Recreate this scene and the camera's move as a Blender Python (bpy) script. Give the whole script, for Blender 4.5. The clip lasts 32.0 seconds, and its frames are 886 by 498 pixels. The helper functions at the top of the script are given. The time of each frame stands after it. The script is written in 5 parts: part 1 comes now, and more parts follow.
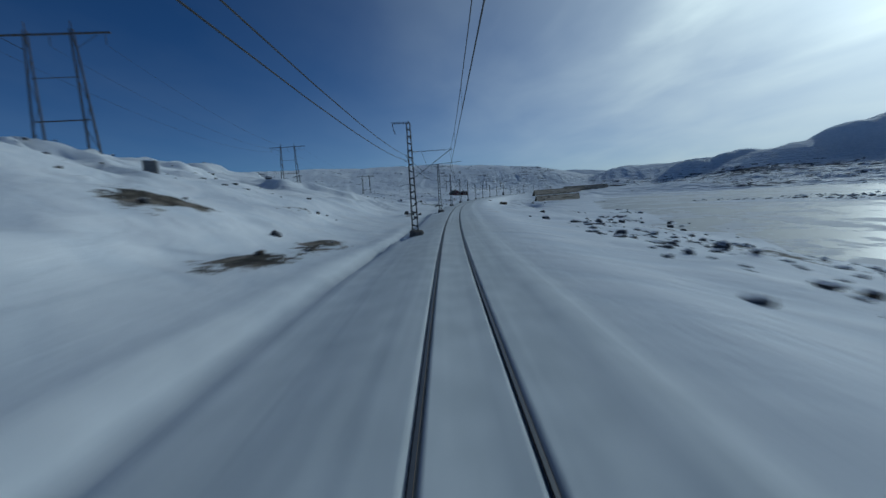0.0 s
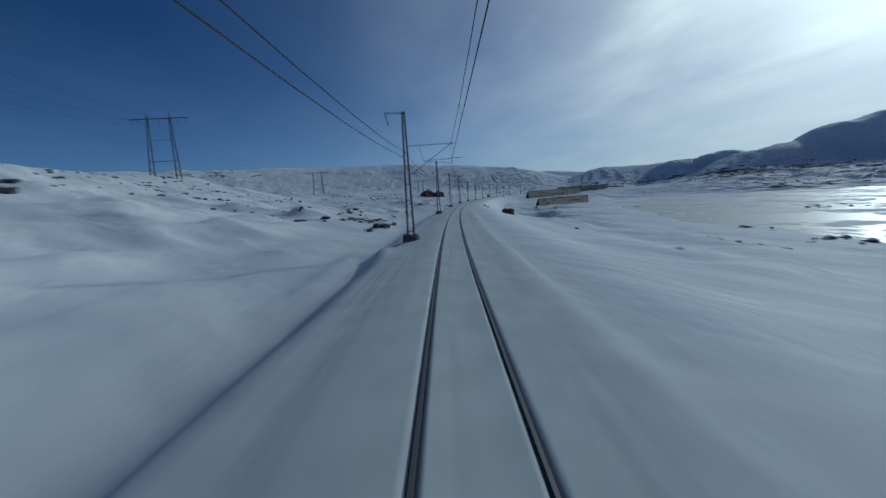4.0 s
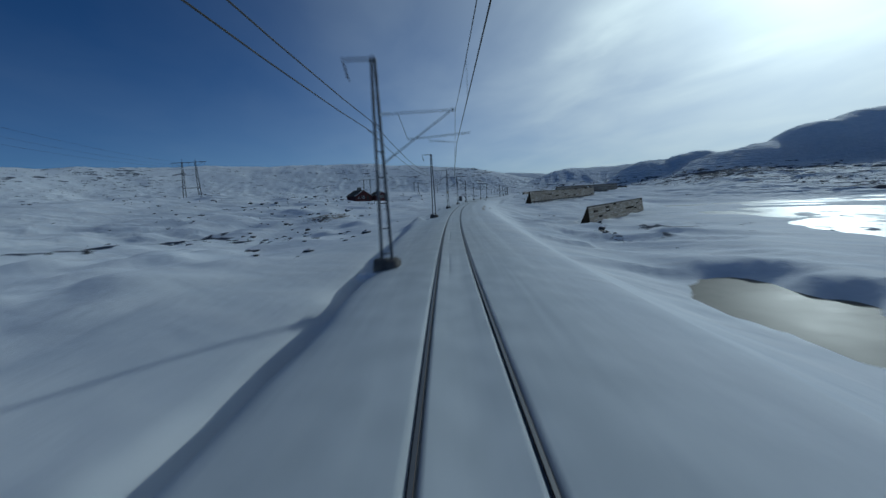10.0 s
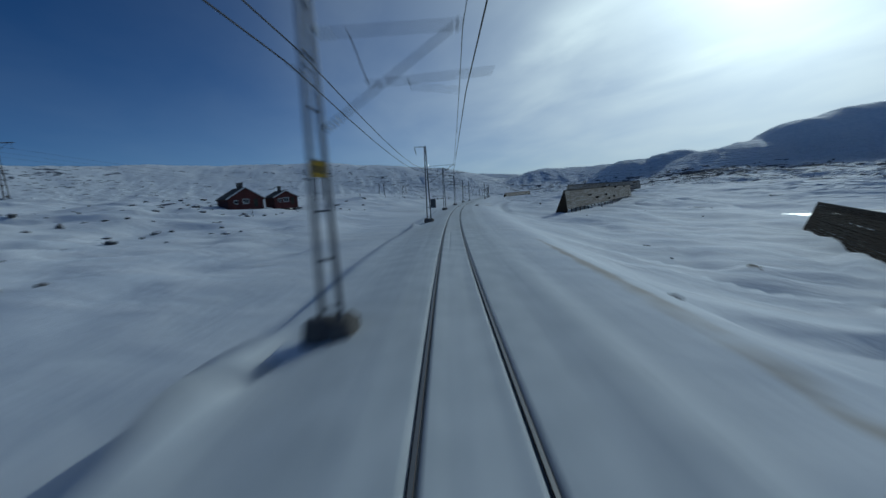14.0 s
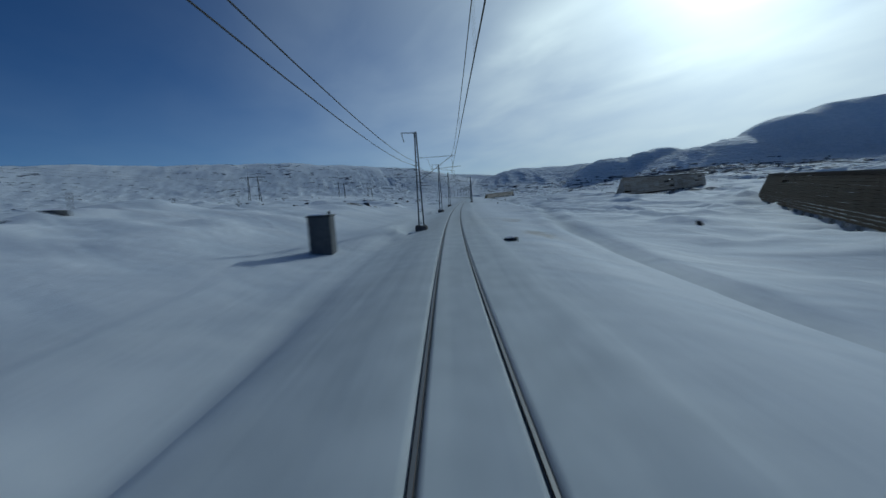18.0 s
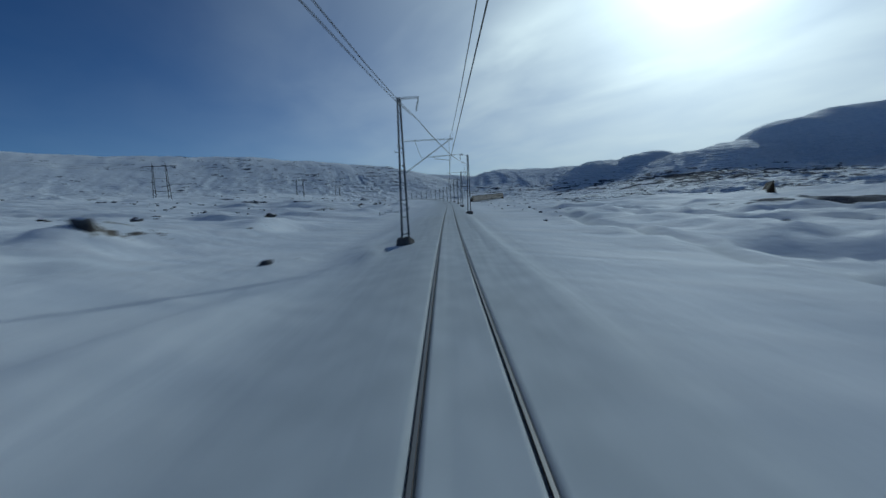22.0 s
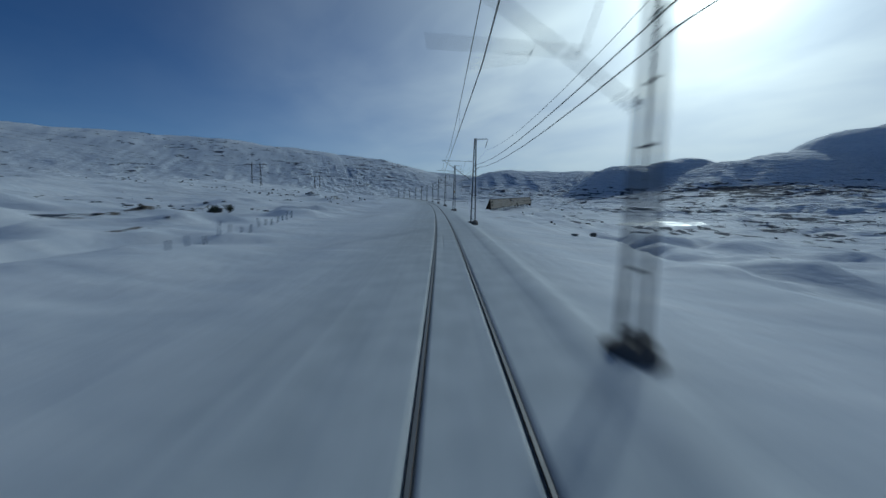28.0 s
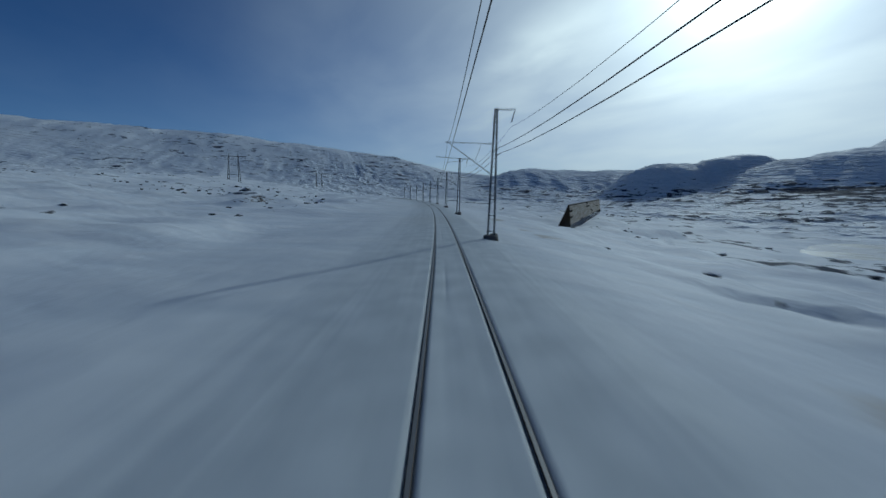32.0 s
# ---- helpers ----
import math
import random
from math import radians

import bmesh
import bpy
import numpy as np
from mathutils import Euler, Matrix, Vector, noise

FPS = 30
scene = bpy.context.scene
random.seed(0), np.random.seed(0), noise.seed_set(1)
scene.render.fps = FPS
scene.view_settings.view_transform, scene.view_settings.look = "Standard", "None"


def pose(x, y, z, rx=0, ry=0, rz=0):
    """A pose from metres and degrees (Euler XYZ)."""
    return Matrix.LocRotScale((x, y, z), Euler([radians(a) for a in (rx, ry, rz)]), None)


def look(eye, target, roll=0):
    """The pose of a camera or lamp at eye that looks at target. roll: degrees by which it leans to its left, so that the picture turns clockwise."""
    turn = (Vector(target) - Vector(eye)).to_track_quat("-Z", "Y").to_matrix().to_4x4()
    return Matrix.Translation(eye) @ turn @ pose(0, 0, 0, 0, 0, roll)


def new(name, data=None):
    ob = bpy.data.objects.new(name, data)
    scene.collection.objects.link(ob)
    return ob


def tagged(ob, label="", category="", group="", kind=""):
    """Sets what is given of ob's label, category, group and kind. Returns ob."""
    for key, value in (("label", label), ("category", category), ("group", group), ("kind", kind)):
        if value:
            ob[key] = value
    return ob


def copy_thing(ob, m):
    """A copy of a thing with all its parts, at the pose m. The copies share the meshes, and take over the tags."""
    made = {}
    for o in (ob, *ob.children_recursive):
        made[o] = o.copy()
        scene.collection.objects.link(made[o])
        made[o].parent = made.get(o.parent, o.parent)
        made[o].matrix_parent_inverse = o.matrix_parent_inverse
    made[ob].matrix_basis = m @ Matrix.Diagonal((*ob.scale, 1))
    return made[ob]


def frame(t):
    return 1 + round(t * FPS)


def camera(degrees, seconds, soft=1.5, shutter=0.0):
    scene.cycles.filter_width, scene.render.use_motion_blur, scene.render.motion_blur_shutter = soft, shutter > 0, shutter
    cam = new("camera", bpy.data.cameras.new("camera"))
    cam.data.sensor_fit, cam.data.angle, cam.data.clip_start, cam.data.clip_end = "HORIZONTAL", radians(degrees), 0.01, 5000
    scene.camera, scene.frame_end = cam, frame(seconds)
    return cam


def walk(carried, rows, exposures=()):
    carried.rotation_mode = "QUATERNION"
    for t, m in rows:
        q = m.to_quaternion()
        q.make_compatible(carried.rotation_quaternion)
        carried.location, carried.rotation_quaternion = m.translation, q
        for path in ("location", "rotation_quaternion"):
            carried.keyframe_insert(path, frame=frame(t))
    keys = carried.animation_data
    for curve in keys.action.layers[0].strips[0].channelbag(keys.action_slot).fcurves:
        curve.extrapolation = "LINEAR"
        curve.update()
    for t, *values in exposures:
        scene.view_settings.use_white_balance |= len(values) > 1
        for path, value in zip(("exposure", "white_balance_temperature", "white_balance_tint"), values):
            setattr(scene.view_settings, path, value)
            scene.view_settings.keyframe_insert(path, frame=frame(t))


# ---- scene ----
cam = camera(92.8, 32.0, soft=1.5, shutter=1.0)

# ---- the line of the railway: heading to the right in degrees and cant, by seconds at 24 m/s ----
SPEED = 24.0
EYE_UP, EYE_SIDE, EYE_PITCH = 3.02, -0.405, -7.2
LINE = [(-6, -4.0, 3.4), (0, 0.0, 3.5), (2, 1.8, 3.4), (3.5, 3.2, 3.3), (5.5, 5.1, 3.1), (7, 6.5, 3.0), (9, 8.5, 3.0),
        (11, 10.4, 3.2), (12.5, 11.9, 3.2), (14.5, 14.0, 3.2), (16.5, 15.8, 3.4), (18, 17.4, 3.6), (19, 18.5, 3.5),
        (20, 19.3, 3.0), (21, 20.0, 2.6), (22, 20.5, 2.3), (23, 21.0, 1.8), (24, 21.3, 1.3), (25, 21.45, 0.7),
        (26.5, 21.4, -0.3), (28, 20.7, -1.2), (29, 20.2, -1.5), (30, 19.65, -1.5), (31, 19.1, -1.5), (32, 18.6, -1.6),
        (36, 16.0, -1.6), (44, 8.5, -1.6), (60, 0.0, 0.0), (200, 0.0, 0.0)]
S_AXIS = np.arange(-150.0, 4600.0, 1.0)


def soft_interp(x, xs, ys, width=18):
    """Linear interpolation, smoothed along the line."""
    y = np.interp(x, xs, ys)
    k = np.hanning(2 * width + 1)
    return np.convolve(np.pad(y, width, mode="edge"), k / k.sum(), mode="valid")


_ls = [SPEED * r[0] for r in LINE]
HEAD = np.radians(soft_interp(S_AXIS, _ls, [r[1] for r in LINE]))
CANT = np.radians(soft_interp(S_AXIS, _ls, [r[2] for r in LINE]))
_i0 = int(round(-S_AXIS[0]))
CX = np.concatenate(([0], np.cumsum(np.sin((HEAD[1:] + HEAD[:-1]) / 2))))
CY = np.concatenate(([0], np.cumsum(np.cos((HEAD[1:] + HEAD[:-1]) / 2))))
CX, CY = CX - CX[_i0], CY - CY[_i0]


def line_at(s):
    """Centre x, y, heading and cant (radians) of the track at s metres."""
    return (np.interp(s, S_AXIS, CX), np.interp(s, S_AXIS, CY), np.interp(s, S_AXIS, HEAD), np.interp(s, S_AXIS, CANT))


def track_point(s, u, w=0.0):
    """A point u metres right of the centre line and w above the rails, in the canted frame of the track."""
    x, y, h, c = line_at(s)
    a, b = u * math.cos(c) + w * math.sin(c), w * math.cos(c) - u * math.sin(c)
    return Vector((x + a * math.cos(h), y - a * math.sin(h), b))


def level_point(s, u, z=0.0):
    """A point u metres right of the centre line at the height z."""
    x, y, h, c = line_at(s)
    return Vector((x + u * math.cos(h), y - u * math.sin(h), z))


rows = []
for k in range(0, 65):
    t = k * 0.5
    e = track_point(SPEED * t, EYE_SIDE + float(np.interp(t, [18, 28], [0.0, 0.022])), EYE_UP)
    x, y, h, c = line_at(SPEED * t)
    rows.append((t, pose(e.x, e.y, e.z, 90 + EYE_PITCH, math.degrees(c), -math.degrees(h))))
walk(cam, rows, [(0.0, -1.02, 5480, -6), (32.0, -1.06, 5480, -6)])

# ---- sky and sun ----
SUN_AZ, SUN_EL = 52.0, 23.5
sun_dir = Vector((math.sin(radians(SUN_AZ)) * math.cos(radians(SUN_EL)), math.cos(radians(SUN_AZ)) * math.cos(radians(SUN_EL)), math.sin(radians(SUN_EL))))
world = bpy.data.worlds.new("sky")
scene.world = world
world.use_nodes = True
wn, wl = world.node_tree.nodes, world.node_tree.links
wn.clear()


def set_input(link_set, sock, v):
    """Joins a socket to another socket, or gives it a value."""
    if isinstance(v, bpy.types.NodeSocket):
        link_set.new(v, sock)
    else:
        sock.default_value = v


def wmath(op, a, b=0.0, c=0.0, clamp=False):
    n = wn.new("ShaderNodeMath")
    n.operation, n.use_clamp = op, clamp
    for i, v in enumerate((a, b, c)):
        set_input(wl, n.inputs[i], v)
    return n.outputs[0]


def wmix(f, a, b):
    n = wn.new("ShaderNodeMix")
    n.data_type = "RGBA"
    set_input(wl, n.inputs[0], f)
    set_input(wl, n.inputs[6], a)
    set_input(wl, n.inputs[7], b)
    return n.outputs[2]


w_dir = wn.new("ShaderNodeTexCoord").outputs["Generated"]
w_sep = wn.new("ShaderNodeSeparateXYZ")
wl.new(w_dir, w_sep.inputs[0])
w_dot = wn.new("ShaderNodeVectorMath")
w_dot.operation = "DOT_PRODUCT"
wl.new(w_dir, w_dot.inputs[0])
w_dot.inputs[1].default_value = sun_dir
near_sun = wmath("MAXIMUM", w_dot.outputs["Value"], 0.0)
w_sky = wn.new("ShaderNodeTexSky")
w_sky.sky_type = "NISHITA"
w_sky.sun_disc = False
w_sky.sun_elevation, w_sky.sun_rotation = radians(SUN_EL), radians(SUN_AZ)
w_sky.altitude, w_sky.dust_density, w_sky.air_density, w_sky.ozone_density = 1200, 0.15, 0.7, 5.0
# thin high cloud, seen on a flat layer overhead
w_up = wmath("MAXIMUM", wmath("ADD", w_sep.outputs[2], 0.14), 0.03)
w_flat = wn.new("ShaderNodeCombineXYZ")
wl.new(wmath("DIVIDE", w_sep.outputs[0], w_up), w_flat.inputs[0])
wl.new(wmath("DIVIDE", w_sep.outputs[1], w_up), w_flat.inputs[1])
w_map = wn.new("ShaderNodeMapping")
w_map.inputs["Rotation"].default_value = (0, 0, radians(52))
w_map.inputs["Scale"].default_value = (1.5, 0.95, 1)
w_map.inputs["Location"].default_value = (3.1, 1.7, 0)
wl.new(w_flat.outputs[0], w_map.inputs[0])


def wnoise(scale, detail, rough, dist, vec):
    n = wn.new("ShaderNodeTexNoise")
    wl.new(vec, n.inputs["Vector"])
    n.inputs["Scale"].default_value, n.inputs["Detail"].default_value = scale, detail
    n.inputs["Roughness"].default_value, n.inputs["Distortion"].default_value = rough, dist
    return n.outputs[0]


wisps = wmath("MULTIPLY_ADD", wnoise(1.1, 5, 0.5, 0.3, w_map.outputs[0]), 2.6, -0.9, clamp=True)
broad = wmath("MULTIPLY_ADD", wnoise(0.4, 3, 0.5, 0.3, w_flat.outputs[0]), 2.2, -0.65, clamp=True)
side = wmath("POWER", wmath("MULTIPLY_ADD", near_sun, 1.45, -0.45, clamp=True), 2.8)
film = wmath("MULTIPLY", side, wmath("MULTIPLY_ADD", broad, 0.42, wmath("MULTIPLY_ADD", wisps, 0.38, 0.36)))


def cloud(az, el, long, thick, tilt):
    """A soft streak of cloud about a direction, long one way and thin the other."""
    a, e, k = radians(az), radians(el), radians(tilt)
    mid = Vector((math.sin(a) * math.cos(e), math.cos(a) * math.cos(e), math.sin(e)))
    right = Vector((math.cos(a), -math.sin(a), 0))
    up = right.cross(mid)
    out = 1.0
    for axis, size in ((right * math.cos(k) + up * math.sin(k), long), (up * math.cos(k) - right * math.sin(k), thick)):
        n = wn.new("ShaderNodeVectorMath")
        n.operation = "DOT_PRODUCT"
        wl.new(w_dir, n.inputs[0])
        n.inputs[1].default_value = axis
        bent = wmath("MULTIPLY_ADD", wisps, 0.03, wmath("SUBTRACT", n.outputs["Value"], axis.dot(mid) + 0.015))
        out = wmath("SUBTRACT", out, wmath("POWER", wmath("DIVIDE", wmath("ABSOLUTE", bent), size), 2.0))
    out = wmath("MAXIMUM", out, 0.0)
    ahead = wmath("GREATER_THAN", near_sun, 0.4)
    return wmath("MULTIPLY", wmath("MULTIPLY", wmath("POWER", out, 1.4), wmath("MULTIPLY_ADD", wisps, 0.9, 0.1)), ahead)


streaks = wmath("ADD", wmath("MULTIPLY", cloud(30.5, 19.5, 0.15, 0.06, 24), 0.42), wmath("ADD", wmath("MULTIPLY", cloud(27, 12, 0.16, 0.05, 20), 0.16), wmath("MULTIPLY", cloud(40, 13, 0.24, 0.05, 8), 0.2)))
veil = wmath("ADD", wmath("ADD", film, streaks), wmath("MULTIPLY", wisps, 0.02), clamp=True)
low = wmath("SUBTRACT", 1.0, wmath("MULTIPLY", w_sep.outputs[2], 2.9), clamp=True)
haze = wmath("MULTIPLY", wmath("POWER", low, 1.6), wmath("MULTIPLY_ADD", wmath("POWER", near_sun, 1.5), 0.62, 0.12), clamp=True)
glow = wmath("ADD", wmath("MULTIPLY", wmath("POWER", near_sun, 14.0), 6.0), wmath("ADD", wmath("MULTIPLY", wmath("POWER", near_sun, 70.0), 14.0), wmath("MULTIPLY", wmath("POWER", near_sun, 500.0), 60.0)))
w_tint = wn.new("ShaderNodeMix")
w_tint.data_type, w_tint.blend_type = "RGBA", "MULTIPLY"
w_tint.inputs[0].default_value = 1.0
wl.new(w_sky.outputs[0], w_tint.inputs[6])
w_tint.inputs[7].default_value = (0.575, 0.705, 0.89, 1)
cloudy = wmix(veil, w_tint.outputs[2], (13.7, 14.0, 14.3, 1))
hazy = wmix(haze, cloudy, wmix(wmath("POWER", near_sun, 3.0), (5.6, 6.3, 6.9, 1), (12.6, 11.9, 10.4, 1)))
w_add = wn.new("ShaderNodeVectorMath")
w_add.operation = "MULTIPLY_ADD"
wl.new(glow, w_add.inputs[0])
w_add.inputs[1].default_value = (1.0, 0.98, 0.92)
wl.new(hazy, w_add.inputs[2])
w_bg = wn.new("ShaderNodeBackground")
w_bg.inputs["Strength"].default_value = 0.1
wl.new(w_add.outputs[0], w_bg.inputs[0])
w_out = wn.new("ShaderNodeOutputWorld")
wl.new(w_bg.outputs[0], w_out.inputs[0])
sun_lamp = bpy.data.lights.new("sun", "SUN")
sun_lamp.energy, sun_lamp.angle, sun_lamp.color = 2.1, radians(1.2), (1.0, 0.98, 0.95)
sun = new("sun", sun_lamp)
sun.matrix_world = look((0, 0, 300), Vector((0, 0, 300)) - sun_dir)

# ---- materials ----
class Mat:
    """A node material with short calls for its nodes."""

    def __init__(self, name, rough=0.8, metal=0.0):
        self.m = bpy.data.materials.new(name)
        self.m.use_nodes = True
        self.n, self.l = self.m.node_tree.nodes, self.m.node_tree.links
        self.b = self.n["Principled BSDF"]
        self.b.inputs["Roughness"].default_value, self.b.inputs["Metallic"].default_value = rough, metal
        self.geo = self.n.new("ShaderNodeNewGeometry")
        self.pos = self.geo.outputs["Position"]

    def local(self):
        return self.n.new("ShaderNodeTexCoord").outputs["Object"]

    def noise(self, scale, detail=4, rough=0.55, vec=None, stretch=(1, 1, 1), dist=0.0):
        mp = self.n.new("ShaderNodeMapping")
        mp.inputs["Scale"].default_value = stretch
        self.l.new(vec or self.pos, mp.inputs[0])
        n = self.n.new("ShaderNodeTexNoise")
        self.l.new(mp.outputs[0], n.inputs["Vector"])
        n.inputs["Scale"].default_value, n.inputs["Detail"].default_value, n.inputs["Roughness"].default_value = scale, detail, rough
        n.inputs["Distortion"].default_value = dist
        return n.outputs[0]

    def blown(self, scale, detail, rough, turn, size, dist=0.0):
        """Noise drawn out along a direction on the ground."""
        mp = self.n.new("ShaderNodeMapping")
        mp.vector_type = "TEXTURE"
        mp.inputs["Rotation"].default_value = (0, 0, turn)
        mp.inputs["Scale"].default_value = size
        self.l.new(self.pos, mp.inputs[0])
        return self.noise(scale, detail, rough, mp.outputs[0], dist=dist)

    def attribute(self, name):
        n = self.n.new("ShaderNodeAttribute")
        n.attribute_name = name
        return n.outputs["Fac"]

    def math(self, op, a, b=0.0, c=0.0, clamp=False):
        n = self.n.new("ShaderNodeMath")
        n.operation, n.use_clamp = op, clamp
        for i, v in enumerate((a, b, c)):
            set_input(self.l, n.inputs[i], v)
        return n.outputs[0]

    def ramp(self, v, lo, hi):
        """0 below lo, 1 above hi."""
        n = self.n.new("ShaderNodeMapRange")
        n.interpolation_type = "SMOOTHSTEP"
        set_input(self.l, n.inputs[0], v)
        n.inputs[1].default_value, n.inputs[2].default_value = lo, hi
        return n.outputs[0]

    def mix(self, f, a, b):
        n = self.n.new("ShaderNodeMix")
        n.data_type = "RGBA"
        a, b = ((*v, 1) if isinstance(v, tuple) and len(v) == 3 else v for v in (a, b))
        set_input(self.l, n.inputs[0], f)
        set_input(self.l, n.inputs[6], a)
        set_input(self.l, n.inputs[7], b)
        return n.outputs[2]

    def random(self):
        return self.n.new("ShaderNodeObjectInfo").outputs["Random"]

    def color(self, v):
        set_input(self.l, self.b.inputs["Base Color"], (*v, 1) if isinstance(v, tuple) else v)
        return self

    def rough(self, v):
        set_input(self.l, self.b.inputs["Roughness"], v)
        return self

    def bump(self, v, strength=0.3, distance=0.02):
        n = self.n.new("ShaderNodeBump")
        n.inputs["Strength"].default_value, n.inputs["Distance"].default_value = strength, distance
        self.l.new(v, n.inputs["Height"])
        self.l.new(n.outputs[0], self.b.inputs["Normal"])
        return self


def make_snow():
    m = Mat("snow", 0.7)
    m.b.inputs["Specular IOR Level"].default_value = 0.05
    wind = radians(-45)
    fine = m.noise(1.4, 4, 0.55)
    drift = m.blown(0.30, 4, 0.55, wind, (2.6, 1, 1), 0.6)
    ripple = m.blown(1.0, 4, 0.6, wind, (3.5, 1, 1), 0.5)
    wide = m.noise(0.03, 4, 0.55, dist=0.4)
    white = m.mix(m.ramp(drift, 0.33, 0.68), (0.74, 0.775, 0.82), (0.865, 0.88, 0.90))
    white = m.mix(m.math("MULTIPLY", m.ramp(wide, 0.48, 0.75), 0.3), white, (0.70, 0.71, 0.70))
    # snow packed and soiled between and beside the rails, wider out a painted dimming
    tread_dim = m.attribute("tread_dim")
    soil = m.noise(0.9, 5, 0.6)
    packed = m.mix(m.ramp(soil, 0.35, 0.7), (0.53, 0.565, 0.585), (0.66, 0.69, 0.705))
    packed = m.mix(m.math("MULTIPLY", m.ramp(wide, 0.42, 0.68), 0.5), packed, (0.52, 0.53, 0.52))
    white = m.mix(tread_dim, white, packed)
    # streaks that the trains and the plough have drawn along the line
    lane = m.n.new("ShaderNodeAttribute")
    lane.attribute_name = "lane"
    streak = m.noise(0.85, 2, 0.5, lane.outputs["Vector"], (0.05, 1, 1), 0.3)
    streak_wide = m.noise(0.3, 2, 0.5, lane.outputs["Vector"], (0.08, 1, 1), 0.3)
    drawn = m.ramp(m.math("ADD", m.math("MULTIPLY", streak, 0.5), m.math("MULTIPLY", streak_wide, 0.5)), 0.4, 0.66)
    white = m.mix(m.math("MULTIPLY", m.math("MULTIPLY", drawn, tread_dim), 0.22), white, (0.70, 0.725, 0.74))
    # brown grit thrown out over the snow
    grit = m.math("ADD", m.attribute("grit"), m.math("MULTIPLY_ADD", soil, 0.9, -0.45))
    white = m.mix(m.math("MULTIPLY", m.ramp(grit, 0.3, 0.9), 0.75), white, (0.40, 0.345, 0.27))
    # bare ledges, heather and rock where the wind has taken the snow
    bare = m.attribute("bare")
    ledge = m.noise(0.02, 3, 0.55, stretch=(1, 1, 8), dist=0.6)
    lump = m.noise(0.07, 3, 0.55, stretch=(1, 0.8, 5), dist=0.6)
    speck = m.noise(0.42, 5, 0.7, stretch=(1, 1, 2.0), dist=0.3)
    pattern = m.math("ADD", m.math("MULTIPLY", ledge, 0.42), m.math("ADD", m.math("MULTIPLY", speck, 0.14), m.math("MULTIPLY", lump, 0.44)))
    cover = m.math("ADD", pattern, m.math("MULTIPLY_ADD", bare, 0.30, -0.18))
    heath = m.attribute("heath")
    cover = m.math("ADD", cover, m.math("MULTIPLY", heath, m.math("MULTIPLY_ADD", m.noise(1.1, 5, 0.7), 1.0, -0.53)))
    mask = m.ramp(cover, 0.515, 0.535)
    # the dark blue of this rock also paints in shadows along the ledges
    rock = m.mix(m.ramp(speck, 0.35, 0.65), (0.022, 0.031, 0.052), (0.065, 0.082, 0.118))
    brown = m.mix(m.ramp(speck, 0.38, 0.62), (0.05, 0.046, 0.04), (0.23, 0.20, 0.165))
    rock = m.mix(m.ramp(heath, 0.2, 0.5), rock, brown)
    m.color(m.mix(mask, white, rock))
    m.rough(m.math("MULTIPLY_ADD", mask, 0.15, 0.72))
    h = m.math("ADD", m.math("MULTIPLY", fine, 0.05), m.math("ADD", m.math("MULTIPLY", drift, 0.2), m.math("MULTIPLY", ripple, 0.045)))
    h = m.math("MULTIPLY", h, m.math("MULTIPLY_ADD", tread_dim, -0.85, 1.0))
    h = m.math("ADD", h, m.math("MULTIPLY", m.math("MULTIPLY", streak, 0.07), tread_dim))
    h = m.math("ADD", h, m.math("MULTIPLY", m.math("ADD", m.math("MULTIPLY", ledge, 7.0), m.math("MULTIPLY", lump, 5.0)), m.attribute("ledge")))
    m.bump(h, 1.0, 1.0)
    return m.m


def simple(name, a, b, scale, rough=0.8, metal=0.0, bump=0.3, dist=0.01, stretch=(1, 1, 1), vary=0.0, world=False, spec=0.5):
    m = Mat(name, rough, metal)
    m.b.inputs["Specular IOR Level"].default_value = spec
    vec = m.pos if world else m.local()
    big = m.noise(scale, 5, 0.6, vec, stretch)
    small = m.noise(scale * 7, 4, 0.6, vec, stretch)
    f = m.math("ADD", m.math("MULTIPLY", m.ramp(big, 0.3, 0.7), 0.65), m.math("MULTIPLY", m.ramp(small, 0.3, 0.7), 0.35))
    if vary:
        f = m.math("ADD", f, m.math("MULTIPLY_ADD", m.random(), vary, -vary / 2), clamp=True)
    m.color(m.mix(f, a, b))
    m.rough(m.math("MULTIPLY_ADD", small, 0.2, rough - 0.1))
    m.bump(small, bump, dist)
    return m.m


def make_rock():
    m = Mat("rock", 0.85)
    big = m.noise(0.9, 6, 0.65)
    small = m.noise(6, 4, 0.6)
    stone = m.mix(m.ramp(big, 0.35, 0.65), (0.026, 0.029, 0.035), (0.11, 0.11, 0.112))
    heath = m.mix(m.ramp(small, 0.4, 0.65), (0.05, 0.035, 0.02), (0.13, 0.09, 0.045))
    stone = m.mix(m.ramp(m.noise(0.5, 3), 0.56, 0.68), stone, heath)
    up = m.n.new("ShaderNodeSeparateXYZ")
    m.l.new(m.geo.outputs["Normal"], up.inputs[0])
    lying = m.math("ADD", up.outputs[2], m.math("MULTIPLY_ADD", m.noise(1.6, 5, 0.65), 1.5, -0.75))
    m.color(m.mix(m.ramp(lying, 0.70, 0.84), stone, (0.78, 0.80, 0.83)))
    m.bump(m.math("ADD", small, big), 0.7, 0.1)
    return m.m


